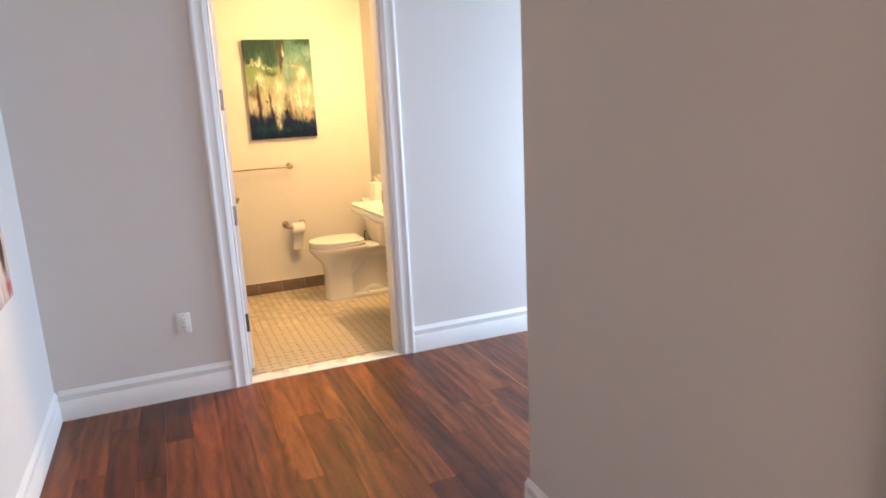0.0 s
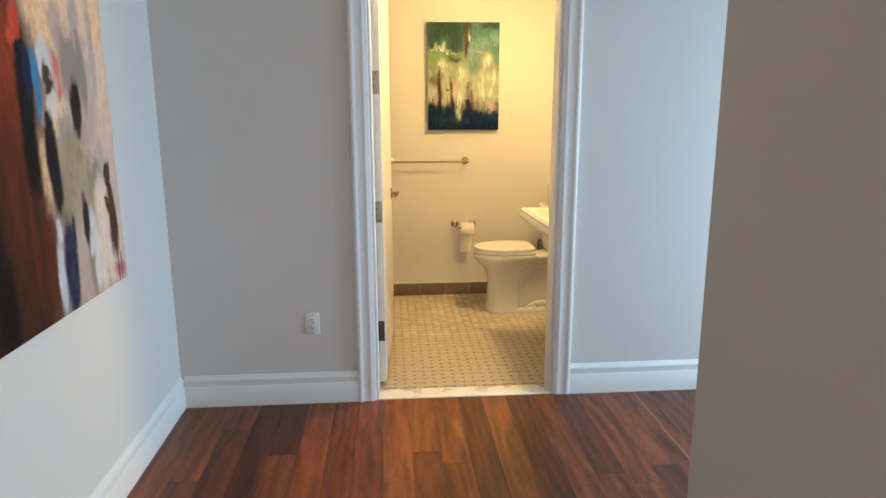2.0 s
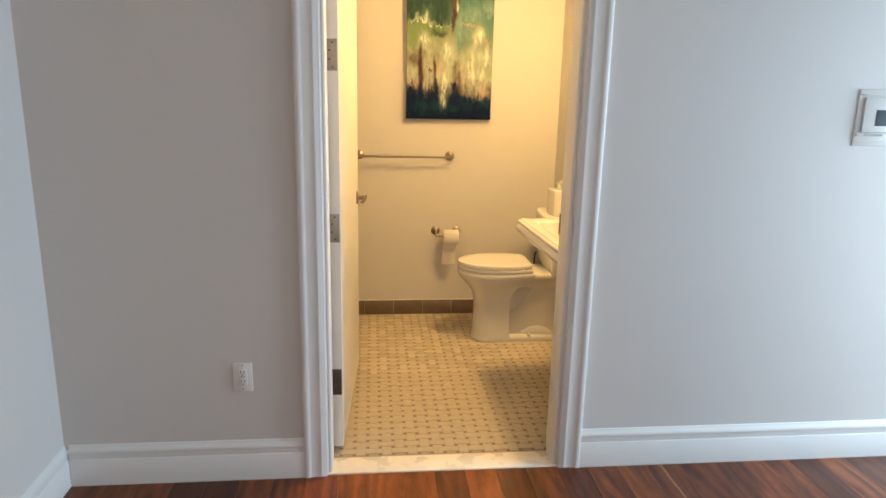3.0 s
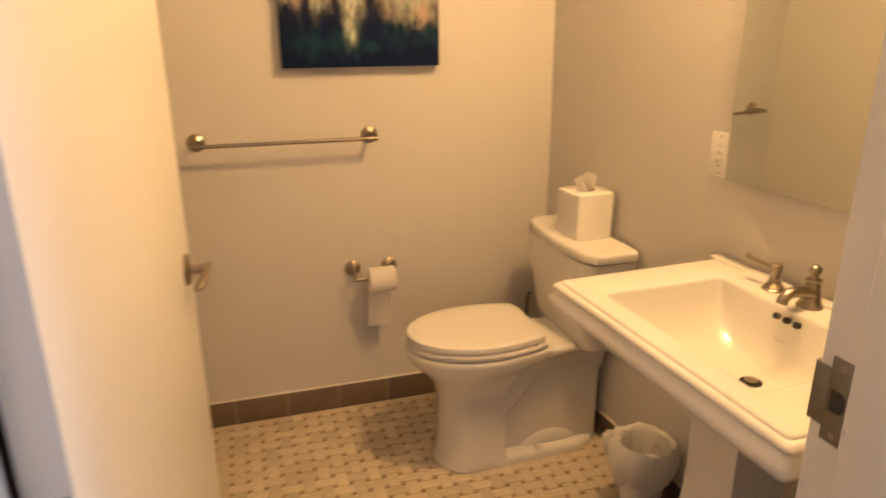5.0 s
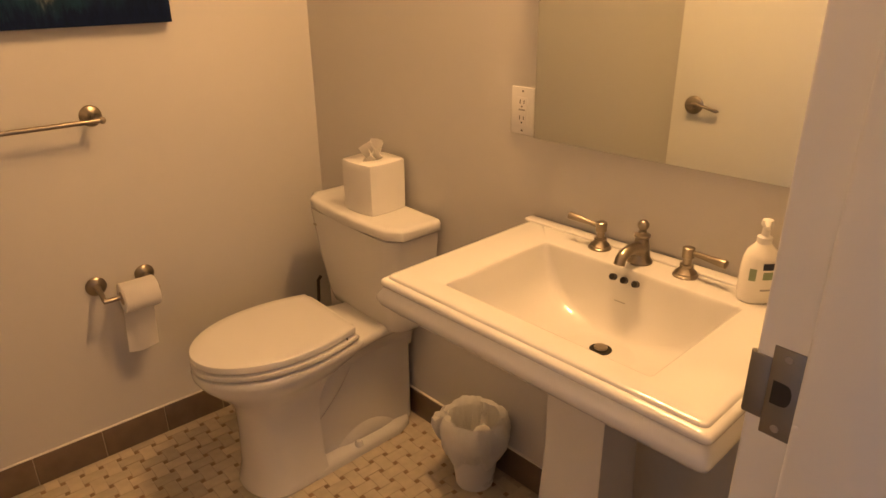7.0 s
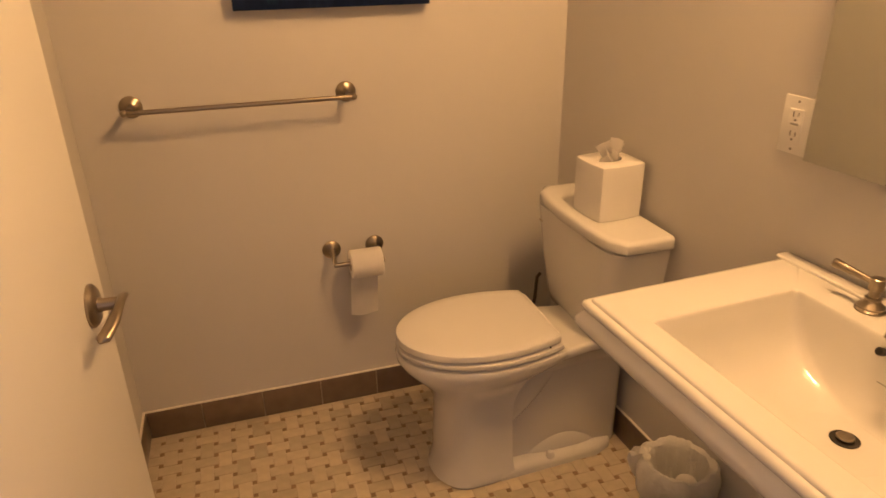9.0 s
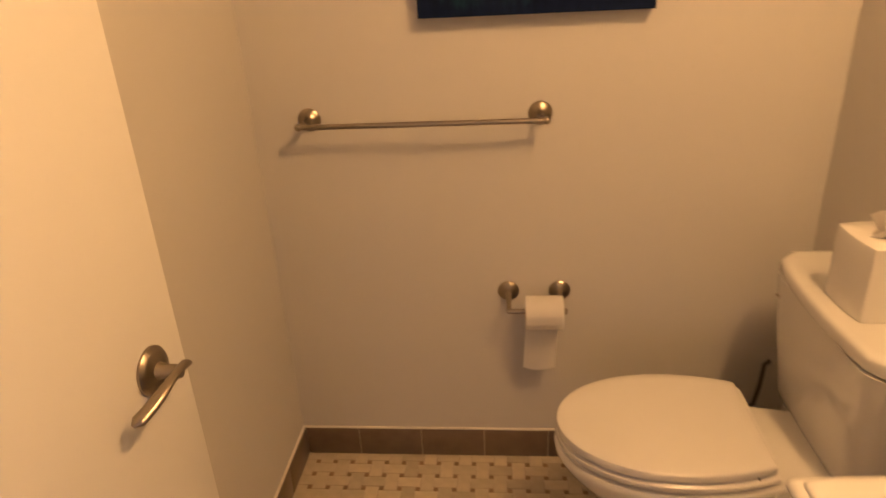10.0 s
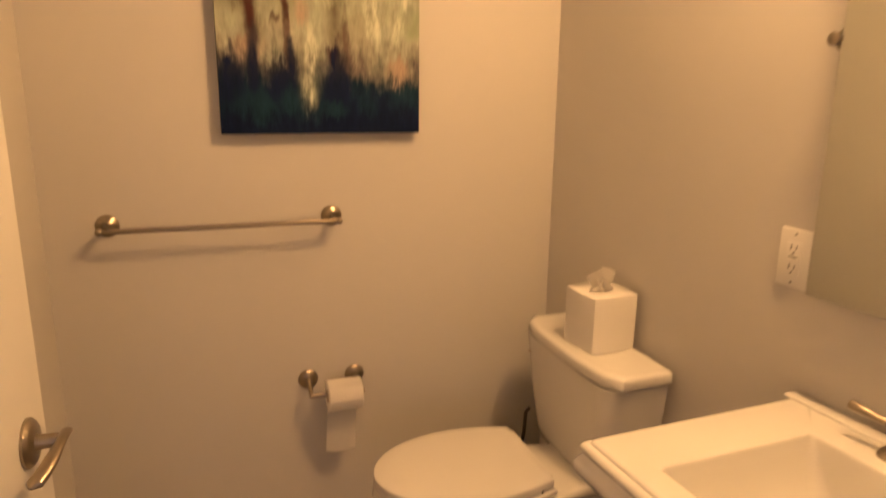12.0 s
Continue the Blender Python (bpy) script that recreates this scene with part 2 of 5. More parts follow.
def bm_lathe(base, direction, profile, seg=24):
    """Turned shape: profile rows are (distance along direction, radius)."""
    q = Vector(direction).normalized().to_track_quat("Z", "Y")
    rings = []
    for d, r in profile:
        rings.append([Vector(base) + q @ Vector((r * math.cos(2 * math.pi * i / seg), r * math.sin(2 * math.pi * i / seg), d)) for i in range(seg)])
    return bm_loft(rings)


def bm_tube(points, radii, seg=14, flat=1.0):
    """A round bar swept along points; flat below 1 squashes it across."""
    rings = []
    pts = [Vector(p) for p in points]
    for i, p in enumerate(pts):
        d = (pts[min(i + 1, len(pts) - 1)] - pts[max(i - 1, 0)]).normalized()
        side = d.cross(Vector((0, 0, 1)))
        side = side.normalized() if side.length > 1e-4 else Vector((1, 0, 0))
        up = side.cross(d)
        r = radii[i] if isinstance(radii, (list, tuple)) else radii
        rings.append([p + side * r * math.cos(2 * math.pi * k / seg) + up * r * flat * math.sin(2 * math.pi * k / seg) for k in range(seg)])
    return bm_loft(rings)


def bm_sphere(c, r, u=16, v=10):
    bm = bmesh.new()
    bmesh.ops.create_uvsphere(bm, u_segments=u, v_segments=v, radius=r, matrix=Matrix.Translation(c))
    return bm


def bm_profile(profile, y0, y1, along="x", flip=1.0, origin=(0, 0, 0)):
    """A moulding: profile rows are (out, up); it runs from y0 to y1 along the axis."""
    rings = []
    for s in (y0, y1):
        ring = []
        for o, u in profile:
            ring.append((s, origin[1] + flip * o, origin[2] + u) if along == "x" else (origin[0] + flip * o, s, origin[2] + u))
        rings.append(ring)
    return bm_loft(rings)


def merge(*parts):
    bm = parts[0]
    for other in parts[1:]:
        me = bpy.data.meshes.new("tmp")
        other.to_mesh(me)
        other.free()
        bm.from_mesh(me)
        bpy.data.meshes.remove(me)
    return bm


def mesh_of(name, bm, mat, angle=38):
    bmesh.ops.recalc_face_normals(bm, faces=bm.faces[:])
    me = bpy.data.meshes.new(name)
    bm.to_mesh(me)
    bm.free()
    me.materials.append(mat)
    me.shade_smooth()
    me.set_sharp_from_angle(angle=radians(angle))
    return me


def part(name, bm, mat, parent=None, label="", angle=38):
    ob = new(name, mesh_of(name, bm, mat, angle))
    if parent:
        ob.parent = parent
        ob.matrix_parent_inverse = parent.matrix_basis.inverted() if parent.type == "EMPTY" else Matrix()
    return tagged(ob, label)


def thing(name, loc, label, category, group="", kind=""):
    ob = new(name)
    ob.location = loc
    ob.matrix_basis = Matrix.Translation(loc)
    ob.empty_display_size = 0.05
    return tagged(ob, label, category, group, kind)


def structure(name, bm, mat, label, category="wall"):
    return tagged(part(name, bm, mat), label, category, "", "structure")


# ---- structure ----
structure("ceiling_bathroom", bm_box(XW - 0.1, XE + 0.1, YB, 0.1, CEIL_BATH, CEIL_BATH + 0.1), low_bounce_ceiling_paint, "flat white painted bathroom ceiling", "ceiling")
structure("ceiling_hall", merge(bm_box(HX - 0.1, CX + 0.12, -8.1, YH, CEIL_HALL, CEIL_HALL + 0.1), bm_box(CX + 0.12, PX + 0.1, CY - 0.12, YH, CEIL_HALL, CEIL_HALL + 0.1)), ceiling_paint, "flat white painted hall ceiling", "ceiling")
structure("wall_bath_north", bm_box(XW - 0.1, XE + 0.1, 0, 0.1, 0, CEIL_BATH), wall_paint, "smooth off-white painted bathroom back wall")
structure("wall_bath_east", bm_box(XE, XE + 0.1, YB - 0.02, 0.05, 0, CEIL_BATH), wall_paint, "smooth off-white painted wall behind the basin")
structure("wall_bath_west", bm_box(XW - 0.1, XW, YB, 0, 0, CEIL_BATH), wall_paint, "smooth off-white painted wall behind the open door")
structure("wall_door_west", bm_box(HX - 0.1, JL - 0.02, YH, YB, 0, CEIL_HALL), hall_paint, "pale painted hall wall beside the bathroom door")
structure("wall_door_east", bm_box(JR + 0.02, PX + 0.1, YH, YB, 0, CEIL_HALL), hall_paint, "pale painted hall wall with thermostat")
structure("wall_door_head", bm_box(JL - 0.02, JR + 0.02, YH, YB, DH + 0.02, CEIL_HALL), hall_paint, "painted wall above the bathroom door")
structure("wall_hall_west", bm_box(HX - 0.1, HX, -8.1, YH, 0, CEIL_HALL), hall_paint, "pale painted hall wall with a large painting")
structure("wall_hall_near", bm_box(CX, CX + 0.12, -8.1, CY, 0, CEIL_HALL), hall_paint, "grey painted hall wall ending in a corner")
structure("wall_hall_south", bm_box(CX + 0.12, PX + 0.1, CY - 0.12, CY, 0, CEIL_HALL), hall_paint, "painted wall of the side passage")


def window_wall(name, axis, at, lo, hi, w0, w1, z0, z1, label):
    """A wall across the end of a passage with a window opening through it."""
    t0, t1 = (at, at + 0.1) if at > 0 else (at - 0.1, at)
    boxes = ((lo, w0, 0, CEIL_HALL), (w1, hi, 0, CEIL_HALL), (w0, w1, 0, z0), (w0, w1, z1, CEIL_HALL))
    bms = [bm_box(t0, t1, a, b, c, d) if axis == "x" else bm_box(a, b, t0, t1, c, d) for a, b, c, d in boxes]
    structure(name, merge(*bms), hall_paint, label)


def window(name, axis, at, w0, w1, z0, z1, label):
    win = thing(name, (at, w0, z0) if axis == "x" else (w0, at, z0), label, "window", "", "structure")
    s = 1 if at > 0 else -1
    def b(a0, a1, c0, c1, d0, d1):
        t0, t1 = sorted((at + s * d0, at + s * d1))
        return bm_box(t0, t1, a0, a1, c0, c1, 0.004) if axis == "x" else bm_box(a0, a1, t0, t1, c0, c1, 0.004)
    part("window_frame", merge(b(w0, w0 + 0.06, z0, z1, 0.02, 0.08), b(w1 - 0.06, w1, z0, z1, 0.02, 0.08), b(w0 + 0.06, w1 - 0.06, z0, z0 + 0.06, 0.02, 0.08), b(w0 + 0.06, w1 - 0.06, z1 - 0.06, z1, 0.02, 0.08)), trim_paint, win)
    glass = part("pane", b(w0 + 0.06, w1 - 0.06, z0 + 0.06, z1 - 0.06, 0.045, 0.055), pane_glass, win, "clear glass")
    glass.visible_shadow = False


window_wall("wall_hall_east", "x", PX, CY, YH, -3.18, -1.99, 0.30, 2.0, "painted end wall with a tall window")
window("window_1", "x", PX, -3.18, -1.99, 0.30, 2.0, "tall white window at the passage end")
# Far end is unseen; its window is added to carry the fill lamp.
window_wall("wall_hall_far", "y", -8.0, HX, CX, -0.75, 0.65, 0.6, 2.4, "painted end wall with an added window for fill light")
window("fill_window", "y", -8.0, -0.75, 0.65, 0.6, 2.4, "added white window at the unseen hall end, for fill light")

# hall baseboards: flat lower board, stepped cap
BASE = ((0, 0), (0.017, 0), (0.017, 0.108), (0.0155, 0.1105), (0.0145, 0.111), (0.0145, 0.134), (0.0165, 0.1365), (0.0165, 0.143), (0.013, 0.151), (0.006, 0.158), (0.004, 0.164), (0, 0.166))
CASE_W = 0.092


def baseboard(name, bm, label):
    structure(name, bm, trim_paint, label, "baseboard")


baseboard("baseboard_door_west", bm_profile(BASE, HX + 0.018, JL - CASE_W, "x", -1, (0, YH, 0)), "white stepped baseboard under the pale wall")
baseboard("baseboard_door_east", bm_profile(BASE, JR + CASE_W, PX, "x", -1, (0, YH, 0)), "white stepped baseboard along the passage")
baseboard("baseboard_hall_west", bm_profile(BASE, -8.0, YH - 0.002, "y", 1, (HX, 0, 0)), "white stepped baseboard under the large painting")
baseboard("baseboard_hall_near", bm_profile(BASE, -8.0, CY + 0.018, "y", -1, (CX, 0, 0)), "white stepped baseboard at the grey corner")
baseboard("baseboard_hall_south", bm_profile(BASE, CX - 0.016, PX, "x", 1, (0, CY, 0)), "white stepped baseboard in the side passage")

# door frame: rabbeted jambs, head, moulded casing on both faces
STOP = -1.828
frame_thing = thing("door_frame", (JL, YH, 0), "white painted rabbeted door frame with moulded casing", "door frame", "", "structure")


def jamb(x_open, s):
    """s: +1 for the jamb on the low-x side, whose face looks to +x."""
    def b(x0, x1, y0, y1, bev=0.0045):
        lo, hi = sorted((x0, x1))
        return bm_box(lo, hi, y0, y1, 0, DH, bev, 3)
    return merge(b(x_open - s * 0.02, x_open, YH, YB), b(x_open - s * 0.001, x_open + s * 0.014, YH + 0.004, STOP, 0.006))


part("jamb", jamb(JL, 1), trim_paint, frame_thing)
part("jamb", jamb(JR, -1), trim_paint, frame_thing)
part("head", merge(bm_box(JL, JR, YH, YB, DH, DH + 0.02), bm_box(JL + 0.014, JR - 0.014, YH + 0.004, STOP, DH - 0.014, DH + 0.001, 0.003)), trim_paint, frame_thing)
CASING = ((0, 0.004), (0.012, 0.004), (0.0135, 0.006), (0.0135, 0.021), (0.0155, 0.024), (0.016, 0.028), (0.0150, 0.031), (0.0150, 0.064), (0.0165, 0.068), (0.019, 0.072), (0.0205, 0.077), (0.0205, CASE_W - 0.002), (0.019, CASE_W), (0, CASE_W))


def casing(x_open, s, face, out):
    rings = []
    for z in (0, DH + 0.006):
        rings.append([(x_open - s * w, face + out * o, z + (w if z else 0)) for o, w in CASING])
    return bm_loft(rings)


def head_casing(face, out):
    return bm_loft([[(JL - w, face + out * o, DH + 0.006 + w) for o, w in CASING], [(JR + w, face + out * o, DH + 0.006 + w) for o, w in CASING]])


for s, xo in ((1, JL), (-1, JR)):
    part("casing", casing(xo, s, YH, -1), trim_paint, frame_thing)
part("head_casing", head_casing(YH, -1), trim_paint, frame_thing)

# casing of another opening in the near hall wall
side_frame = thing("side_door_frame", (CX, -5.1, 0), "white moulded casing on the grey hall wall", "door frame", "", "structure")
part("casing", bm_box(CX - 0.022, CX - 0.002, -5.20, -5.10, 0, 2.45, 0.006), trim_paint, side_frame)
part("strike", bm_box(CX - 0.026, CX - 0.0225, -5.18, -5.13, 0.93, 1.05, 0.002), steel, side_frame, "satin steel plate")

# ---- bathroom floor bed, saddle and tile skirting ----
floor_bath = structure("floor_bathroom", bm_box(XW - 0.1, XE + 0.1, -1.835, 0.1, -0.10, -0.0016), grout, "cream basketweave marble mosaic floor with brown dots", "floor")
structure("threshold", bm_box(JL - 0.02, JR + 0.02, YH - 0.004, -1.832, -0.10, 0.006, 0.003), saddle_stone, "cream marble saddle under the door", "threshold")

skirting = {}
for nm, lb_ in (("north", "under the towel bar"), ("east", "under the basin"), ("west", "behind the door")):
    skirting[nm] = thing("tile_skirting_" + nm, {"north": (0.7, 0, 0), "east": (XE, -0.8, 0), "west": (XW, -0.8, 0)}[nm], "taupe ceramic tile skirting " + lb_, "baseboard", "", "structure")
T_L, T_H, T_T = 0.1975, 0.097, 0.0095
part("caulk_line", bm_box(0.0, XE, -0.0075, 0, 0.1012, 0.1055, 0.0012), caulk, skirting["north"], "white caulk line")
part("caulk_line", bm_box(XE - 0.0075, XE, YB, -0.0076, 0.1012, 0.1055, 0.0012), caulk, skirting["east"], "white caulk line")
part("caulk_line", bm_box(XW, XW + 0.0075, YB, -0.0076, 0.1012, 0.1055, 0.0012), caulk, skirting["west"], "white caulk line")
part("grout_bed", bm_box(0.0, XE, -0.0062, 0, 0, 0.1010), grout, skirting["north"], "pale grout joints")
part("grout_bed", bm_box(XE - 0.0062, XE, YB, -0.0062, 0, 0.1010), grout, skirting["east"], "pale grout joints")
part("grout_bed", bm_box(XW, XW + 0.0062, YB, -0.0062, 0, 0.1010), grout, skirting["west"], "pale grout joints")


def skirting_tiles(parent, along, lo, hi, first, wall, s):
    a = first
    cuts = [lo]
    while a < hi:
        if a > lo + 0.01:
            cuts.append(a)
        a += T_L
    cuts.append(hi)
    for c0, c1 in zip(cuts, cuts[1:]):
        if c1 - c0 < 0.012:
            continue
        w0, w1 = sorted((wall, wall + s * T_T))
        bm = bm_box(c0 + 0.001, c1 - 0.001, w0, w1, 0.001, 0.1010, 0.0030, 2) if along == "x" else bm_box(w0, w1, c0 + 0.001, c1 - 0.001, 0.001, 0.1010, 0.0030, 2)
        part("tile", bm, tile_base, parent)


skirting_tiles(skirting["north"], "x", XW + T_T, XE - T_T, -0.017, 0, -1)
skirting_tiles(skirting["east"], "y", YB + 0.05, -0.001, -0.073 - 8 * T_L, XE, -1)
skirting_tiles(skirting["west"], "y", YB + 0.05, -0.001, -0.185 - 8 * T_L, XW, 1)

# ---- door ----
door = thing("door_1", (JL, YB, 0), "white flat door standing open against the bathroom wall", "door", "", "structure")
DOOR_W, DOOR_T, OPEN = 0.928, 0.045, 87.0
door_m = Matrix.Translation((JL + 0.006, YB + 0.004, 0)) @ Matrix.Rotation(radians(OPEN), 4, "Z")


def on_door(bm):
    bm.transform(door_m)
    return bm


slab = part("slab", on_door(bm_box(0.0, DOOR_W, -DOOR_T, 0, 0.022, DH - 0.004, 0.0015)), door_paint, door)
HINGES = (0.317, 0.970, 1.626, 2.275)
for i, hz in enumerate(HINGES):
    # Lowest hinge gets a darker metal than the other three.
    metal = dark_metal if i == 0 else hinge_steel
    hinge = part("hinge", on_door(merge(bm_box(-0.0022, 0.0006, -DOOR_T + 0.004, -0.003, hz - 0.057, hz + 0.057, 0.0008), bm_lathe((-0.006, 0.004, hz - 0.060), (0, 0, 1), ((0, 0.003), (0.002, 0.0062), (0.118, 0.0062), (0.120, 0.003)), 12))), metal, door, "dark metal hinge" if i == 0 else "satin steel hinge")
    for k, (sy, sz) in enumerate(((-0.024, 0.044), (-0.013, 0.016), (-0.013, -0.016), (-0.024, -0.044))):
        part("screw", on_door(bm_lathe((-0.0021, sy, hz + sz), (-1, 0, 0), ((0, 0.0042), (0.0010, 0.0036), (0.0012, 0.001)), 10)), dark_metal, hinge)
LZ = 0.957
for side, y0 in ((-1, -DOOR_T), (1, 0.0)):
    hx = DOOR_W - 0.083
    handle = part("door_handle", on_door(merge(bm_lathe((hx, y0, LZ), (0, side, 0), ((0, 0.0355), (0.004, 0.0355), (0.008, 0.032), (0.0105, 0.028), (0.012, 0.012), (0.0125, 0.004)), 32),
        bm_lathe((hx, y0 + side * 0.011, LZ), (0, side, 0), ((0, 0.013), (0.008, 0.0105), (0.030, 0.0105), (0.034, 0.009)), 16))), nickel, door, "brushed nickel lever handle on a round rose")
    pts, rad = [], []
    for k in range(17):
        u = k / 16
        pts.append((hx + 0.020 - 0.122 * u, y0 + side * (0.046 + 0.007 * math.sin(u * 2.6) - 0.020 * u * u), LZ + 0.004 + 0.009 * math.sin(u * 4.2) * (1 - 0.4 * u) - 0.012 * u * u))
        rad.append(0.0035 if k in (0, 16) else 0.0095 - 0.0020 * math.sin(math.pi * min(u * 1.5, 1)) + 0.0024 * max(0, u - 0.45) / 0.55)
    part("lever", on_door(bm_tube(pts, rad, 16, 0.62)), nickel, handle)
    if side < 0:
        # Black disc on the rose paints the lock hole's shade.
        part("lock_hole", on_door(bm_lathe((hx + 0.014, y0 - 0.0104, LZ + 0.012), (0, -1, 0), ((0, 0.0022), (0.0008, 0.0022)), 10)), black, handle)

# strike plate in the far jamb
strike = thing("strike_plate", (JR, -1.80, 0.985), "satin steel strike plate screwed to the white jamb", "strike plate")
S_Y0, S_Y1, S_Z = -1.826, -1.790, 0.990
px = JR - 0.0016
part("plate", merge(bm_box(px, JR + 0.0005, S_Y0, S_Y1, S_Z - 0.060, S_Z + 0.060, 0.0006), bm_box(px, JR + 0.0005, S_Y1, YB + 0.004, S_Z - 0.042, S_Z + 0.042, 0.0006), bm_lathe((JR + 0.004, YB + 0.003, S_Z - 0.042), (0, 0, 1), ((0, 0.0035), (0.084, 0.0035)), 10)), steel, strike)
hole_ring = [(S_Y1 - 0.006, S_Z + 0.0155), (S_Y1 - 0.006, S_Z - 0.0155)] + [(S_Y0 + 0.018 - 0.011 * max(math.sin(math.pi * k / 8), 0) ** 0.7, S_Z - 0.0155 * math.cos(math.pi * k / 8)) for k in range(9)]
# Black patch on the plate paints the shade of the latch hole.
part("latch_hole", bm_loft([[(x, y, z) for y, z in hole_ring] for x in (px - 0.0005, px + 0.001)]), black, strike, "dark latch hole")
for dz in (-0.048, 0.048):
    part("screw", bm_lathe((px, (S_Y0 + S_Y1) / 2, S_Z + dz), (-1, 0, 0), ((0, 0.0052), (0.0008, 0.0046), (0.0011, 0.001)), 14), hinge_steel, strike)
part("paint_chip", bm_sphere((JR - 0.0142, -1.834, 0.965), 0.003, 8, 6), trim_paint, frame_thing)

# ---- toilet ----
TKC = -0.412
toilet = thing("toilet", (1.2, TOI, 0), "white two-piece porcelain toilet with closed lid", "toilet")


def egg(tip, back, half, z, n=22, wide=0.56, back_half=0.8, point=0.98):
    """Outline of an elongated bowl, tip towards the room, straight across the back."""
    cx = back + (tip - back) * wide
    ring = []
    for i in range(n + 1):
        a = -math.pi / 2 + math.pi * i / n
        ring.append((cx - (cx - tip) * math.cos(a) ** point if abs(math.cos(a)) > 1e-6 else cx, TOI - half * math.sin(a), z))
    m = 7
    for i in range(1, m + 1):
        u = i / m
        ring.append((cx + (back - cx) * u, TOI - half * (1 - (1 - back_half) * u * u), z))
    for i in range(1, 5):
        ring.append((back, TOI - half * back_half * (1 - 2 * i / 5), z))
    for i in range(m, 0, -1):
        u = i / m
        ring.append((cx + (back - cx) * u, TOI + half * (1 - (1 - back_half) * u * u), z))
    return ring


def tank_ring(x0, hw, z, r=0.052, n=6):
    """Outline of the tank: flat against the wall, rounded front corners, slightly bowed front."""
    front = [(x0 + r * (1 - math.sin(math.pi / 2 * k / n)), -hw + r * (1 - math.cos(math.pi / 2 * k / n))) for k in range(n + 1)]
    front = [(x, y) for x, y in front] + [(x0 - 0.004, 0.0)] + [(x, -y) for x, y in reversed(front)]
    return [(x, TKC + y, z) for x, y in front + [(1.450, hw), (1.450, -hw)]]


tank = part("tank", bm_loft([tank_ring(x0, hw, z) for x0, hw, z in ((1.334, 0.172, 0.405), (1.314, 0.190, 0.422), (1.306, 0.199, 0.455), (1.290, 0.220, 0.60), (1.279, 0.237, 0.741))]), porcelain, toilet)
lidrings = []
for x0, hw, z in ((1.290, 0.226, 0.7415), (1.288, 0.228, 0.7450), (1.278, 0.238, 0.7452), (1.271, 0.244, 0.7460), (1.269, 0.246, 0.749), (1.269, 0.246, 0.769), (1.271, 0.244, 0.7745), (1.277, 0.239, 0.7785), (1.288, 0.229, 0.780)):
    ring = []
    for i in range(9):
        u = -1 + 2 * i / 8
        ring.append((x0 + 0.012 + 0.016 * u * u - 0.014, TKC + (hw - 0.042) * u, z))
    ring += [(x0 + 0.045, TKC + hw, z), (1.452, TKC + hw, z), (1.452, TKC - hw, z), (x0 + 0.045, TKC - hw, z)]
    lidrings.append(ring)
part("tank_lid", bm_loft(lidrings), porcelain, tank)
part("flush_lever", merge(bm_lathe((1.292, TOI + 0.205, 0.690), (-1, 0, 0), ((0, 0.010), (0.006, 0.010), (0.008, 0.006)), 12), bm_tube(((1.284, TOI + 0.205, 0.690), (1.282, TOI + 0.222, 0.689)), (0.004, 0.003), 8)), nickel, tank, "small nickel flush lever")
part("seat_lid", bm_loft([egg(0.762, 1.180, 0.170, 0.4745, 28, 0.41, 0.82), egg(0.757, 1.184, 0.1745, 0.4775, 28, 0.41, 0.82), egg(0.757, 1.184, 0.1745, 0.4920, 28, 0.41, 0.82), egg(0.7582, 1.183, 0.1732, 0.4950, 28, 0.41, 0.82), egg(0.762, 1.181, 0.170, 0.4968, 28, 0.41, 0.82), egg(0.80, 1.160, 0.145, 0.4985, 28, 0.41, 0.82), egg(0.90, 1.08, 0.06, 0.500, 28, 0.41, 0.82)]), seat_plastic, toilet)
part("seat_ring", bm_loft([egg(0.768, 1.188, 0.170, 0.4465, 28, 0.41, 0.82), egg(0.768, 1.188, 0.170, 0.4515, 28, 0.41, 0.82), egg(0.757, 1.192, 0.177, 0.4535, 28, 0.41, 0.82), egg(0.755, 1.194, 0.179, 0.458, 28, 0.41, 0.82), egg(0.757, 1.192, 0.177, 0.4660, 28, 0.41, 0.82), egg(0.766, 1.188, 0.171, 0.4690, 28, 0.41, 0.82), egg(0.772, 1.182, 0.166, 0.4740, 28, 0.41, 0.82)]), seat_plastic, toilet)
cover = part("hinge_cover", bm_loft([[(x, TOI + y, z) for x, y in ((1.150, -h), (1.180, -h + 0.004), (1.190, -h + 0.020), (1.190, h - 0.020), (1.180, h - 0.004), (1.150, h))] for h, z in ((0.142, 0.4465), (0.144, 0.450), (0.1435, 0.474), (0.141, 0.490), (0.134, 0.4945))]), seat_plastic, toilet)
# Thin dark strips paint the shade line between lid and hinge cover.
for s in (-1, 1):
    part("slot", bm_box(1.1465, 1.1500, TOI + s * 0.148 - 0.006, TOI + s * 0.148 + 0.006, 0.452, 0.4750, 0.0005), dark_metal, cover)
# Dark filler under the lid stands in for the shade in the gap.
part("seat_gap_shade", bm_loft([egg(0.782, 1.15, 0.156, 0.4690, 28, 0.41, 0.82), egg(0.782, 1.15, 0.156, 0.4748, 28, 0.41, 0.82)]), drain_gap_dark, cover)
bowl_rings = []
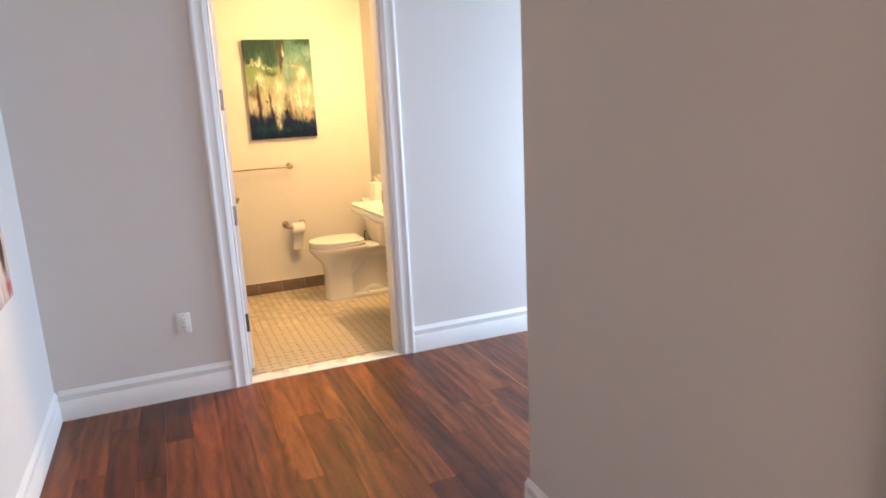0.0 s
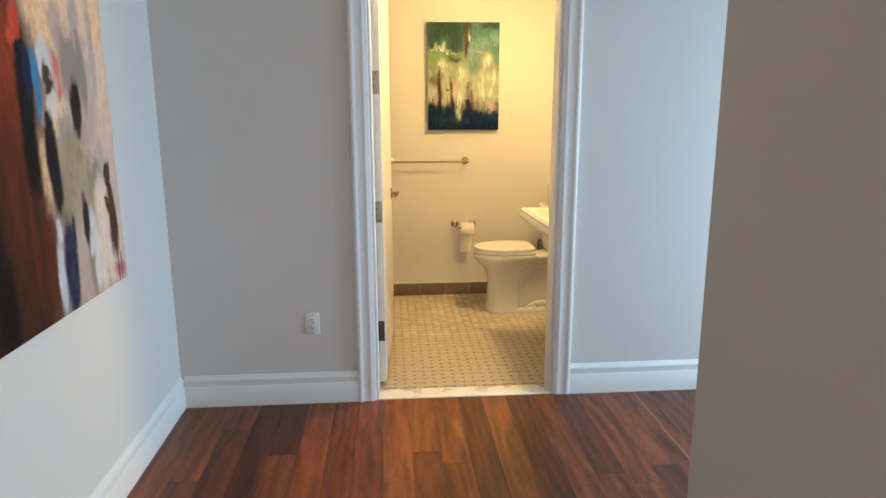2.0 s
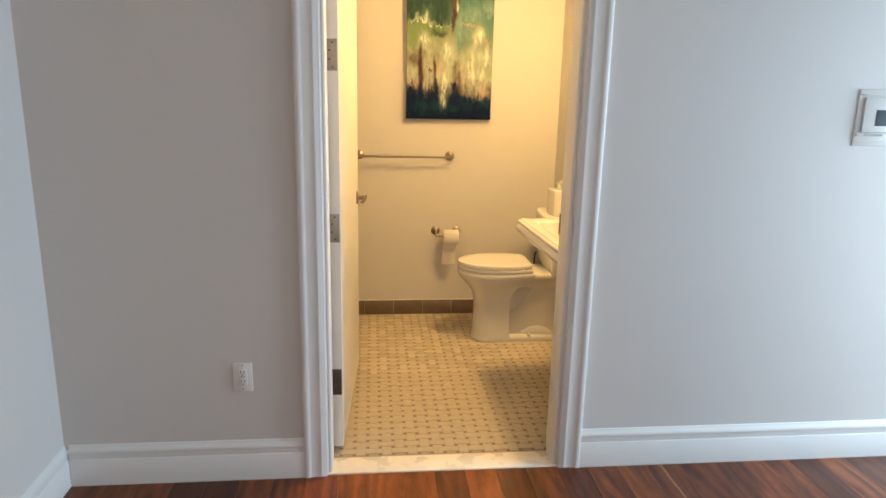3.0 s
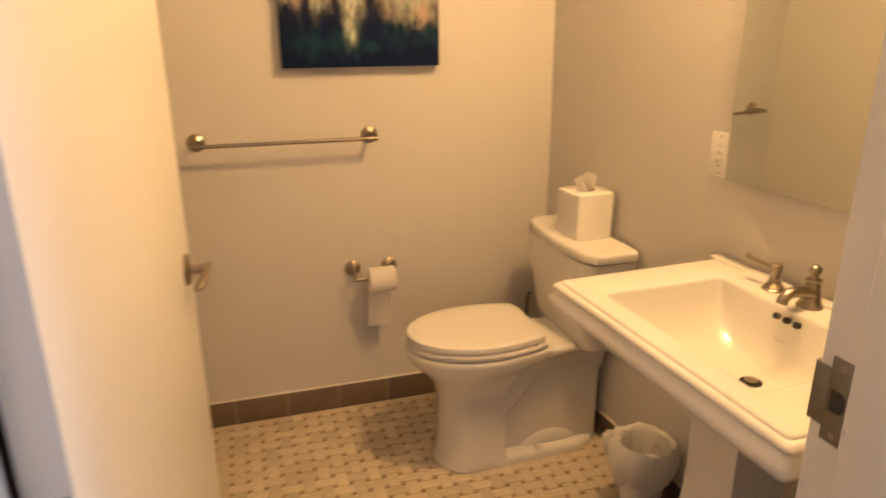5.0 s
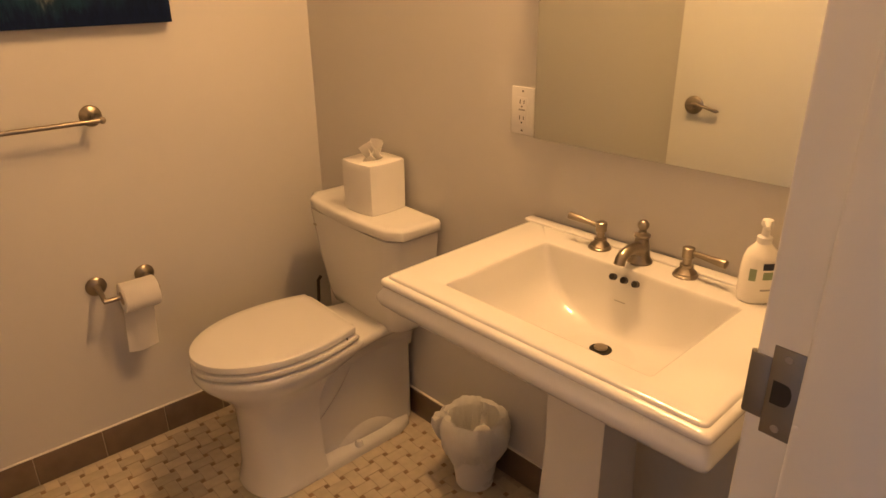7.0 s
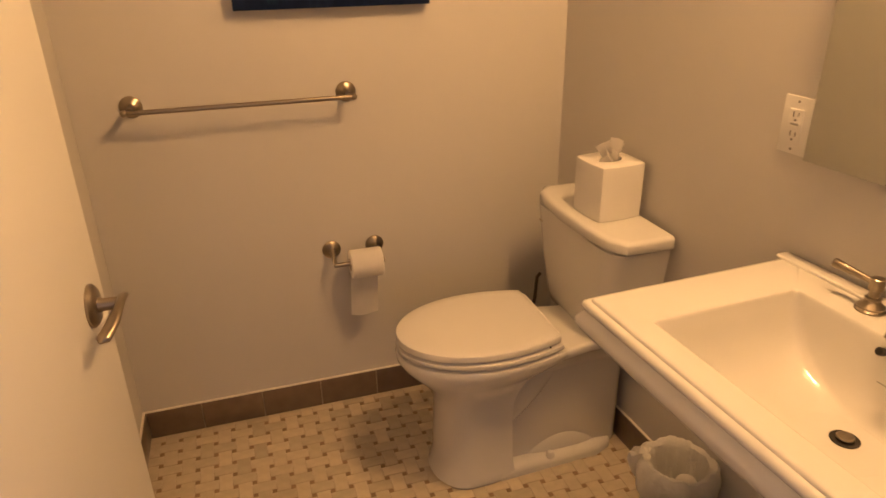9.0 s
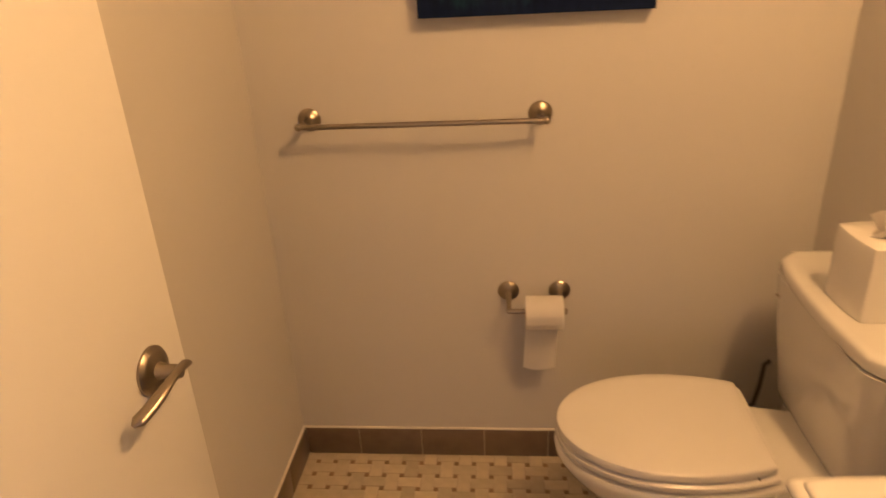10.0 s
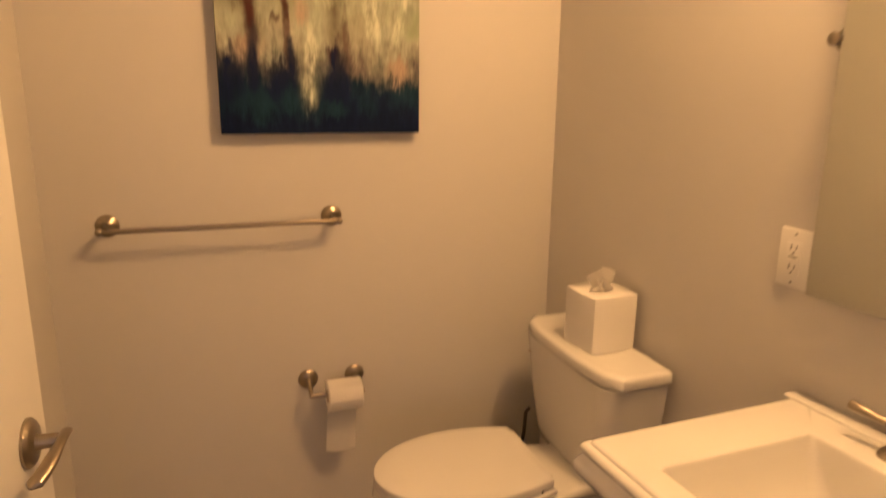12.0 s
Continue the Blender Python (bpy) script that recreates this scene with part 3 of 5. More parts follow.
for tip, back, half, z, wide in ((0.850, 1.075, 0.116, 0.0, 0.6), (0.842, 1.080, 0.121, 0.010, 0.6), (0.848, 1.075, 0.117, 0.030, 0.6), (0.856, 1.070, 0.109, 0.080, 0.6), (0.860, 1.068, 0.104, 0.20, 0.6), (0.857, 1.070, 0.105, 0.265, 0.6), (0.845, 1.080, 0.112, 0.305, 0.6), (0.822, 1.105, 0.127, 0.340, 0.56), (0.793, 1.140, 0.148, 0.370, 0.52), (0.768, 1.175, 0.167, 0.397, 0.47), (0.755, 1.20, 0.178, 0.420, 0.43), (0.753, 1.21, 0.180, 0.436, 0.42), (0.757, 1.208, 0.177, 0.443, 0.42), (0.768, 1.20, 0.168, 0.447, 0.42)):
    bowl_rings.append(egg(tip, back, half, z, 28, wide=wide, back_half=0.92 if z < 0.33 else 0.82))
bowl = part("bowl", bm_loft(bowl_rings), porcelain, toilet)
part("rear_deck", bm_loft([[(x, TOI + y, z) for x, y in ((x0, -h0), (1.30, -h1), (1.45, -h1), (1.45, h1), (1.30, h1), (x0, h0))] for x0, h0, h1, z in ((1.08, 0.060, 0.060, 0.300), (1.085, 0.076, 0.066, 0.335), (1.095, 0.112, 0.080, 0.376), (1.10, 0.148, 0.112, 0.402), (1.105, 0.155, 0.121, 0.416), (1.11, 0.154, 0.121, 0.427), (1.118, 0.148, 0.116, 0.434), (1.13, 0.138, 0.106, 0.438))]), porcelain, toilet)
trap_pts = [(1.11 + 0.28 * k / 13, TOI, -0.03 + 0.078 * max(math.sin(math.pi * k / 13), 0) ** 0.8) for k in range(14)]
part("trapway", bm_tube(trap_pts, [0.066 + 0.012 * math.sin(math.pi * k / 13) for k in range(14)], 28), porcelain, bowl, angle=60)
part("trap_bend", bm_tube([(1.02, TOI, 0.175), (1.055, TOI, 0.215), (1.09, TOI, 0.255), (1.125, TOI, 0.29), (1.17, TOI, 0.325), (1.23, TOI, 0.35)], (0.076, 0.084, 0.087, 0.086, 0.078, 0.060), 28), porcelain, bowl, angle=60)
part("web", bm_box(1.04, 1.446, TOI - 0.066, TOI + 0.066, 0.0, 0.40, 0.022, 4), porcelain, bowl)
part("foot_plate", bm_loft([[(x, TOI + y, z) for x, y in ((1.03, -h), (1.36, -h + 0.012), (1.415, -h + 0.035), (1.435, -h + 0.07), (1.435, h - 0.07), (1.415, h - 0.035), (1.36, h - 0.012), (1.03, h))] for h, z in ((0.115, 0.0), (0.115, 0.016), (0.112, 0.024), (0.102, 0.031), (0.085, 0.036))]), porcelain, bowl)
for s in (-1, 1):
    part("bolt_cap", bm_lathe((1.20, TOI + s * 0.092, 0.030), (0, 0, 1), ((0, 0.014), (0.010, 0.013), (0.018, 0.008), (0.020, 0.002)), 14), porcelain, bowl)

supply = thing("water_supply_valve", (1.31, -0.02, 0.15), "dark braided supply hose and valve beside the toilet", "valve")
part("escutcheon", bm_lathe((1.285, 0.0, 0.17), (0, -1, 0), ((0, 0.028), (0.004, 0.026), (0.008, 0.012), (0.045, 0.009)), 18), nickel, supply)
part("valve_body", merge(bm_lathe((1.285, -0.040, 0.150), (0, 0, 1), ((0, 0.011), (0.045, 0.011), (0.05, 0.006)), 14), bm_lathe((1.285, -0.050, 0.17), (0, -1, 0), ((0, 0.007), (0.02, 0.012), (0.032, 0.010)), 14)), nickel, supply)
part("hose", bm_tube([(1.285, -0.040, 0.195), (1.286, -0.07, 0.235), (1.290, -0.125, 0.285), (1.294, -0.170, 0.335), (1.2955, -0.184, 0.40), (1.297, -0.188, 0.470), (1.305, -0.194, 0.485)], 0.0058, 10), dark_metal, supply)

# ---- tissue box on the tank ----
tissue = thing("tissue_box", (1.37, -0.435, 0.780), "white glazed square tissue box cover on the tank lid", "tissue box")
TB = Matrix.Translation((1.378, -0.437, 0.780)) @ Matrix.Rotation(radians(4), 4, "Z")
rings = []
for z, k in ((0.0, 0.0625), (0.002, 0.0645), (0.03, 0.0652), (0.08, 0.0655), (0.13, 0.0655), (0.148, 0.0655), (0.1525, 0.0645), (0.154, 0.0625)):
    ring = []
    for i in range(32):
        u = i / 32 * 4
        side, f = int(u), u - int(u)
        a, b_ = -1 + 2 * f, 1 + 0.10 * (1 - (2 * f - 1) ** 2)
        px_, py_ = ((a, -b_), (b_, a), (-a, b_), (-b_, -a))[side]
        ring.append(TB @ Vector((px_ * k, py_ * k, z)))
    rings.append(ring)
hole_ring = [TB @ Vector((0.033 * math.cos(-0.75 * math.pi + 2 * math.pi * i / 32), 0.024 * math.sin(-0.75 * math.pi + 2 * math.pi * i / 32), 0.153)) for i in range(32)]
hole_low = [TB @ Vector((0.031 * math.cos(-0.75 * math.pi + 2 * math.pi * i / 32), 0.022 * math.sin(-0.75 * math.pi + 2 * math.pi * i / 32), 0.136)) for i in range(32)]
part("cover", bm_loft(rings + [hole_ring, hole_low], True, True), ceramic, tissue)
# Flat black sheet stands in for the shade inside the box.
part("opening", bm_loft([[v + Vector((0, 0, 0.0012)) for v in hole_low]], False, True), black, tissue, "dark oval opening")
bm = bmesh.new()
random.seed(4)
for sheet in range(5):
    grid = []
    for i in range(7):
        row = []
        for j in range(6):
            u, v = i / 6 - 0.5, j / 5
            lean = (-0.026, 0.004, 0.024, -0.008, 0.014)[sheet]
            row.append(bm.verts.new(TB @ Vector((u * (0.030 + 0.020 * v) + lean * v, (sheet - 2) * 0.006 + 0.014 * math.sin(u * 9 + sheet * 2) * (0.4 + v), 0.150 + v * ((0.044, 0.064, 0.050, 0.058, 0.040)[sheet] - 0.09 * abs(u + 0.1 * (sheet - 2)) ** 1.5) + 0.004 * random.random()))))
        grid.append(row)
    for i in range(6):
        for j in range(5):
            bm.faces.new((grid[i][j], grid[i + 1][j], grid[i + 1][j + 1], grid[i][j + 1]))
bmesh.ops.solidify(bm, geom=bm.faces[:], thickness=0.0006)
part("tissue", bm, paper, tissue, "white crumpled paper tissue", 20)

# ---- pedestal basin ----
sink = thing("pedestal_sink", (1.25, SNK, 0), "white porcelain pedestal sink with moulded rim", "sink")
SX0, SX1, SH = 0.998, 1.505, 0.367
TOP = 0.868


def rect(x0, x1, hw, z, r=0.02, n=5, k=0.0):
    """A rectangle round the basin axis with rounded front corners."""
    ring = []
    for cx, cy, a0 in ((x0 + r, SNK + hw - r, 90), (x0 + r, SNK - hw + r, 180), (x1 - r, SNK - hw + r, 270), (x1 - r, SNK + hw - r, 0)):
        for i in range(n):
            a = radians(a0 + 90 * i / (n - 1))
            ring.append((cx + r * math.cos(a), cy + r * math.sin(a), z))
    return ring


BX0, BX1, BH = 1.072, 1.392, 0.229
outer = [(0.150, 0.195, 0.700), (0.100, 0.130, 0.735), (0.055, 0.062, 0.766), (0.030, 0.034, 0.777), (0.013, 0.015, 0.789), (0.002, 0.003, 0.801), (-0.004, -0.002, 0.814), (-0.003, -0.001, 0.825), (0.003, 0.004, 0.833), (0.0065, 0.0075, 0.8375), (0.0090, 0.0100, 0.8395), (0.0092, 0.0102, 0.8420), (0.0060, 0.0070, 0.8440), (0.0035, 0.0045, 0.848), (0.0035, 0.0045, 0.853), (0.0065, 0.0075, 0.858), (0.0120, 0.0130, 0.8605), (0.0165, 0.0175, 0.8612), (0.0175, 0.0185, 0.8645), (0.0200, 0.0210, 0.8670), (0.026, 0.027, TOP)]
rings = [rect(SX0 + dx, SX1, SH - dy, z, 0.012) for dx, dy, z in outer]
rings += [rect(BX0 - 0.006, BX1 + 0.005, BH + 0.006, TOP, 0.009), rect(BX0 - 0.003, BX1 + 0.003, BH + 0.003, TOP - 0.0008, 0.009), rect(BX0 - 0.0008, BX1 + 0.001, BH + 0.001, TOP - 0.0030, 0.010), rect(BX0, BX1, BH, TOP - 0.008, 0.011)]
DRX, DRZ = 1.285, 0.7192
for s, z in ((0.985, 0.850), (0.955, 0.828), (0.91, 0.80), (0.84, 0.772), (0.73, 0.748), (0.58, 0.731), (0.40, 0.721), (0.2, 0.717)):
    cx0, cx1 = DRX + (BX0 - DRX) * s, DRX + (BX1 - DRX) * (s ** 0.55)
    hw = BH * s
    r = min(0.014 + (1 - s) * 0.12, hw * 0.95, (cx1 - cx0) * 0.47)
    rings.append(rect(cx0, cx1, hw, z, r))
basin = part("basin", bm_loft(rings, True, True), porcelain, sink, angle=48)
part("back_ledge", bm_box(1.470, 1.5055, SNK - SH + 0.006, SNK + SH - 0.006, TOP - 0.004, TOP + 0.006, 0.0045, 3), porcelain, basin)
part("pedestal", bm_loft([[(x, SNK - 0.011 + y, z) for x, y in ((x0, -h), (1.345, -h), (1.345, h), (x0, h))] for x0, h, z in ((1.165, 0.108, 0.0), (1.165, 0.108, 0.035), (1.178, 0.096, 0.055), (1.190, 0.086, 0.09), (1.205, 0.070, 0.50), (1.203, 0.071, 0.62), (1.18, 0.086, 0.72))]), porcelain, sink, "square tapered pedestal")
drain = part("drain", bm_lathe((DRX + 0.010, SNK, DRZ), (0, 0, 1), ((0, 0.0225), (0.0020, 0.0235), (0.0026, 0.022), (0.0020, 0.0205), (0.0018, 0.004)), 28), drain_gap_dark, sink, "dark metal drain flange")
part("stopper", bm_lathe((DRX + 0.010, SNK, DRZ + 0.001), (0, 0, 1), ((0, 0.006), (0.004, 0.0135), (0.006, 0.0145), (0.0085, 0.0125), (0.0098, 0.003)), 24), nickel, drain)
for k in (-1, 0, 1):
    hx_ = 1.381
    # Dark ring and black disc paint the hole's shade on the basin wall.
    hole = part("overflow_hole", bm_lathe((hx_ + 0.006, SNK + 0.013 + k * 0.027, 0.8435), (-0.93, 0, 0.37), ((0, 0.0074), (0.010, 0.0074), (0.0105, 0.006)), 16), dark_metal, sink, "dark overflow hole")
    part("recess", bm_lathe((hx_ - 0.0036, SNK + 0.013 + k * 0.027, 0.8476), (-0.93, 0, 0.37), ((0, 0.0060), (0.0008, 0.0058)), 14), black, hole)
part("maker_mark", bm_box(1.3625, 1.3632, SNK - 0.006, SNK + 0.020, 0.803, 0.8055, 0.0), label_grey, sink, "small grey maker's mark")

# ---- faucet ----
FX, FY = 1.446, SNK + 0.018
faucet = thing("faucet", (FX, FY, TOP), "brushed nickel widespread faucet with two lever handles", "faucet")
spout = part("spout", merge(bm_lathe((FX, FY, TOP - 0.001), (0, 0, 1), ((0, 0.027), (0.005, 0.0275), (0.012, 0.022), (0.040, 0.0165), (0.056, 0.014), (0.060, 0.0175), (0.064, 0.0175), (0.067, 0.009), (0.072, 0.008)), 24),
    bm_tube([(FX - 0.002, FY, TOP + 0.030), (FX - 0.025, FY, TOP + 0.037), (FX - 0.048, FY, TOP + 0.0395), (FX - 0.066, FY, TOP + 0.037), (FX - 0.078, FY, TOP + 0.028), (FX - 0.081, FY, TOP + 0.017)], (0.018, 0.0135, 0.0118, 0.0115, 0.0118, 0.0122), 18)), nickel, faucet)
part("lift_knob", bm_lathe((FX, FY, TOP + 0.070), (0, 0, 1), ((0, 0.0055), (0.004, 0.0085), (0.011, 0.0122), (0.018, 0.0118), (0.024, 0.0065), (0.025, 0.002)), 20), nickel, spout)
for s in (1, -1):
    hy = FY + s * 0.104
    handle = part("handle", bm_lathe((FX + 0.004, hy, TOP - 0.001), (0, 0, 1), ((0, 0.026), (0.004, 0.026), (0.007, 0.0225), (0.010, 0.0225), (0.016, 0.016), (0.021, 0.012), (0.0225, 0.014), (0.026, 0.014), (0.0275, 0.009), (0.040, 0.0085), (0.042, 0.0125), (0.062, 0.0125), (0.064, 0.010), (0.0645, 0.003)), 24), nickel, faucet)
    part("lever", bm_lathe((FX + 0.004, hy + s * 0.008, TOP + 0.052), (-0.12, s, 0.10 if s > 0 else 0.0), ((0, 0.0062), (0.02, 0.0058), (0.05, 0.0078), (0.072, 0.0092), (0.075, 0.0085), (0.0765, 0.003)), 16), nickel, handle)

# ---- soap pump and cup on the sink ----
soap = thing("soap_pump_bottle", (1.440, -1.570, TOP), "cream plastic pump soap bottle on the sink deck", "soap bottle")
SB = Matrix.Translation((1.440, -1.570, TOP)) @ Matrix.Rotation(radians(38), 4, "Z") @ Matrix.Scale(0.96, 4)


def oval(rx, ry, z, n=28):
    return [SB @ Vector((rx * math.cos(2 * math.pi * i / n), ry * math.sin(2 * math.pi * i / n), z)) for i in range(n)]


bottle = part("bottle", bm_loft([oval(0.020, 0.028, 0.0), oval(0.023, 0.032, 0.003), oval(0.0245, 0.035, 0.02), oval(0.0240, 0.0345, 0.075), oval(0.0225, 0.032, 0.095), oval(0.0195, 0.027, 0.108), oval(0.014, 0.018, 0.117), oval(0.012, 0.013, 0.124)]), soap_plastic, soap)
part("collar", bm_loft([oval(0.0135, 0.0135, 0.122), oval(0.0138, 0.0138, 0.124), oval(0.0138, 0.0138, 0.134), oval(0.008, 0.008, 0.137), oval(0.006, 0.006, 0.158)]), plastic, soap)
part("pump_head", merge(bm_loft([oval(0.010, 0.010, 0.157), oval(0.011, 0.011, 0.160), oval(0.010, 0.010, 0.168), oval(0.004, 0.004, 0.170)]), bm_tube([SB @ Vector((0, 0, 0.164)), SB @ Vector((-0.022, 0.006, 0.166)), SB @ Vector((-0.030, 0.008, 0.162))], (0.006, 0.0048, 0.004), 10)), plastic, soap)


def wrap(name, z0, z1, a0, a1, mat, label):
    rings = []
    for z in (z0, z1):
        ring = []
        for i in range(9):
            a = radians(a0 + (a1 - a0) * i / 8)
            ring.append(SB @ Vector((0.0249 * math.cos(a), 0.0354 * math.sin(a), z)))
        rings.append(ring)
    part(name, bm_loft(rings, False, False, False), mat, bottle, label)


wrap("brand_patch", 0.074, 0.088, 178, 222, label_navy, "navy brand patch")
wrap("scent_patch", 0.054, 0.070, 182, 222, label_green, "green printed patch")
wrap("print_line", 0.030, 0.034, 180, 215, label_grey, "small grey print")
wrap("leaf_print", 0.050, 0.075, 140, 162, label_green, "green leaf print")
cup = thing("soap_dish_jar", (1.462, -1.642, TOP), "small white jar with dark scroll print", "jar")
part("jar", bm_lathe((1.462, -1.642, TOP), (0, 0, 1), ((0, 0.024), (0.003, 0.027), (0.035, 0.028), (0.040, 0.026), (0.041, 0.02)), 24), ceramic, cup)
for i in range(7):
    a = radians(120 + i * 22)
    c = (1.462 + 0.0278 * math.cos(a), -1.642 + 0.0278 * math.sin(a))
    part("scroll_print", bm_tube([(c[0] + 0.0004 * math.cos(a), c[1], TOP + 0.010 + 0.004 * (i % 2)), (c[0], c[1] + 0.003 * math.sin(a * 2), TOP + 0.020), (c[0] + 0.0004 * math.cos(a), c[1], TOP + 0.028 - 0.004 * (i % 3))], (0.0009, 0.0013, 0.0008), 6), dark_metal, cup)

# ---- mirror, lamp, outlets ----
mir = thing("mirror", (XE, SNK, 1.08), "frameless pivoting wall mirror above the sink", "mirror")
MY0, MY1, MZ0, MZ1 = -1.735, -1.000, 1.081, 1.97
part("backing", bm_box(XE - 0.030, XE - 0.020, MY0 + 0.0005, MY1 - 0.0005, MZ0 + 0.0005, MZ1 - 0.0005), steel, mir, "thin satin metal edge")
for yy, s in ((MY1, 1), (MY0, -1)):
    post = part("pivot_post", bm_lathe((XE + 0.011, yy + s * 0.012, 1.536), (-1, 0, 0), ((0, 0.022), (0.015, 0.022), (0.018, 0.009), (0.037, 0.0075), (0.045, 0.0115), (0.051, 0.0115), (0.054, 0.005)), 20), nickel, mir, "nickel pivot bracket")
    part("pivot_pin", bm_lathe((XE - 0.027, yy + s * 0.012, 1.536), (0, -s, 0), ((0, 0.006), (0.018, 0.006)), 12), nickel, post)
part("glass", bm_box(XE - 0.0345, XE - 0.0302, MY0, MY1, MZ0, MZ1, 0.0008, 1), mirror_glass, mir, "silvered mirror glass")

LY, LZ2 = SNK + 0.19, 2.33
lamp = thing("vanity_light", (XE, LY, 2.30), "wall light with a lit opal glass shade over the mirror", "wall lamp")
part("back_plate", bm_box(XE - 0.022, XE, LY - 0.09, LY + 0.09, 2.28, 2.38, 0.006), nickel, lamp)
part("shade", bm_lathe((XE - 0.185, LY - 0.15, LZ2), (0, 1, 0), ((0, 0.018), (0.003, 0.038), (0.02, 0.042), (0.28, 0.042), (0.297, 0.038), (0.30, 0.018)), 24), opal, lamp, "lit opal glass shade")
for yy in (LY - 0.05, LY + 0.05):
    part("arm", bm_lathe((XE - 0.02, yy, LZ2), (-1, 0, 0), ((0, 0.007), (0.125, 0.007)), 12), nickel, lamp)
fan = thing("ceiling_vent", (1.2, -0.62, CEIL_BATH), "white square ceiling vent cover", "vent")
part("cover", bm_box(1.08, 1.32, -0.74, -0.50, CEIL_BATH - 0.018, CEIL_BATH, 0.006), plastic, fan)
for i in range(6):
    # Grey strips on the cover stand in for shaded slots.
    part("slot", bm_box(1.10, 1.30, -0.715 + i * 0.036, -0.703 + i * 0.036, CEIL_BATH - 0.0192, CEIL_BATH - 0.0175), label_grey, fan)


def outlet(m, label, modern):
    """Duplex outlet, built facing -y at the origin of m."""
    t = thing("wall_outlet", m.translation, label, "outlet", "wall outlets")
    def place(bm):
        bm.transform(m)
        return bm
    part("cover_plate", place(bm_box(-0.036, 0.036, -0.006, 0, -0.058, 0.058, 0.0025)), plastic, t)
    if modern:
        body = part("receptacle", place(bm_box(-0.0165, 0.0165, -0.0082, -0.0055, -0.033, 0.033, 0.001)), plastic, t)
        part("button", place(bm_box(-0.010, 0.010, -0.0092, -0.0078, 0.001, 0.0055, 0.0006)), label_grey, body)
        part("button", place(bm_box(-0.010, 0.010, -0.0092, -0.0078, -0.0055, -0.001, 0.0006)), plastic, body)
        centres = (0.0195, -0.0195)
    else:
        body = None
        centres = (0.0195, -0.0195)
    for cz in centres:
        sock = body
        if not modern:
            sock = part("receptacle", place(bm_loft([[(0.0165 * math.copysign(min(1, abs(math.cos(a)) * 1.15), math.cos(a)), y, cz + 0.0145 * math.copysign(min(1, abs(math.sin(a)) * 1.25), math.sin(a))) for a in [2 * math.pi * i / 24 for i in range(24)]] for y in (-0.0055, -0.0078)])), plastic, t)
        for sx, sh in ((-0.0062, 0.0085), (0.0062, 0.0068)):
            # Black pieces on the face paint the shade in the slots.
            part("slot", place(bm_box(sx - 0.0011, sx + 0.0011, -0.0084, -0.0076, cz + 0.002 - sh / 2, cz + 0.004 + sh / 2)), black, sock)
        part("slot", place(bm_lathe((0, -0.0076, cz - 0.0085), (0, -1, 0), ((0, 0.0024), (0.0008, 0.0024)), 10)), black, sock)
    for cz in ((0.048, -0.048) if modern else (0.0,)):
        part("screw", place(bm_lathe((0, -0.0058, cz), (0, -1, 0), ((0, 0.003), (0.001, 0.0026)), 10)), steel, t)
    return t


outlet(pose(XE, -0.930, 1.130, 0, 0, -90), "white electrical outlet with test buttons beside the mirror", True)
outlet(pose(-0.255, YH, 0.430), "white duplex outlet low on the pale wall", True)

thermo = thing("thermostat", (2.09, YH, 1.43), "white wall thermostat with a small dark display", "thermostat")
part("back_plate", bm_box(2.035, 2.245, YH - 0.005, YH, 1.335, 1.545, 0.002), plastic, thermo)
part("housing", bm_box(2.055, 2.215, YH - 0.016, YH - 0.005, 1.385, 1.515, 0.004), plastic, thermo)
part("display", bm_box(2.105, 2.172, YH - 0.0172, YH - 0.0155, 1.410, 1.470, 0.0005), lcd, thermo, "dark display")
for zz, hh in ((1.525, 0.004), (1.368, 0.016), (1.348, 0.004)):
    part("ridge", bm_box(2.042, 2.235, YH - 0.010, YH - 0.0045, zz, zz + hh, 0.0015), plastic, thermo)
part("print_bar", bm_box(2.07, 2.15, YH - 0.0105, YH - 0.0098, 1.371, 1.380), label_grey, thermo)
thermo.location.x += 0.036
switch = thing("light_switch", (2.35, YH, 1.15), "white light switch plate on the passage wall", "switch")
part("cover_plate", bm_box(2.365, 2.437, YH - 0.006, YH, 1.09, 1.205, 0.0025), plastic, switch)
part("rocker", bm_box(2.385, 2.417, YH - 0.0095, YH - 0.0055, 1.115, 1.18, 0.002), plastic, switch)

# ---- towel bar and paper holder ----
BAR0, BAR1, BARZ = 0.152, 0.738, 1.086
rail = thing("towel_bar", (0.445, 0, BARZ), "brushed nickel towel bar with round flanges", "towel bar")
part("bar", bm_lathe((BAR0 - 0.010, -0.068, BARZ - 0.004), (1, 0, 0), ((0, 0.0068), (BAR1 - BAR0 + 0.020, 0.0068)), 18), nickel, rail)
FLANGE = ((0, 0.0295), (0.003, 0.030), (0.0055, 0.0285), (0.009, 0.022), (0.014, 0.012), (0.02, 0.0085), (0.055, 0.0075), (0.063, 0.009))
for x in (BAR0, BAR1):
    fl = part("flange", bm_lathe((x, 0, BARZ), (0, -1, 0), FLANGE, 28), nickel, rail)
    part("end_ball", bm_sphere((x - (0.012 if x == BAR0 else -0.012), -0.068, BARZ - 0.004), 0.0098), nickel, fl)

TPX0, TPX1, TPZ = 0.655, 0.796, 0.587
holder = thing("toilet_paper_holder", (0.72, 0, TPZ), "brushed nickel toilet paper holder on the wall", "paper holder")
ROLZ, ROLY = TPZ - 0.022, -0.080
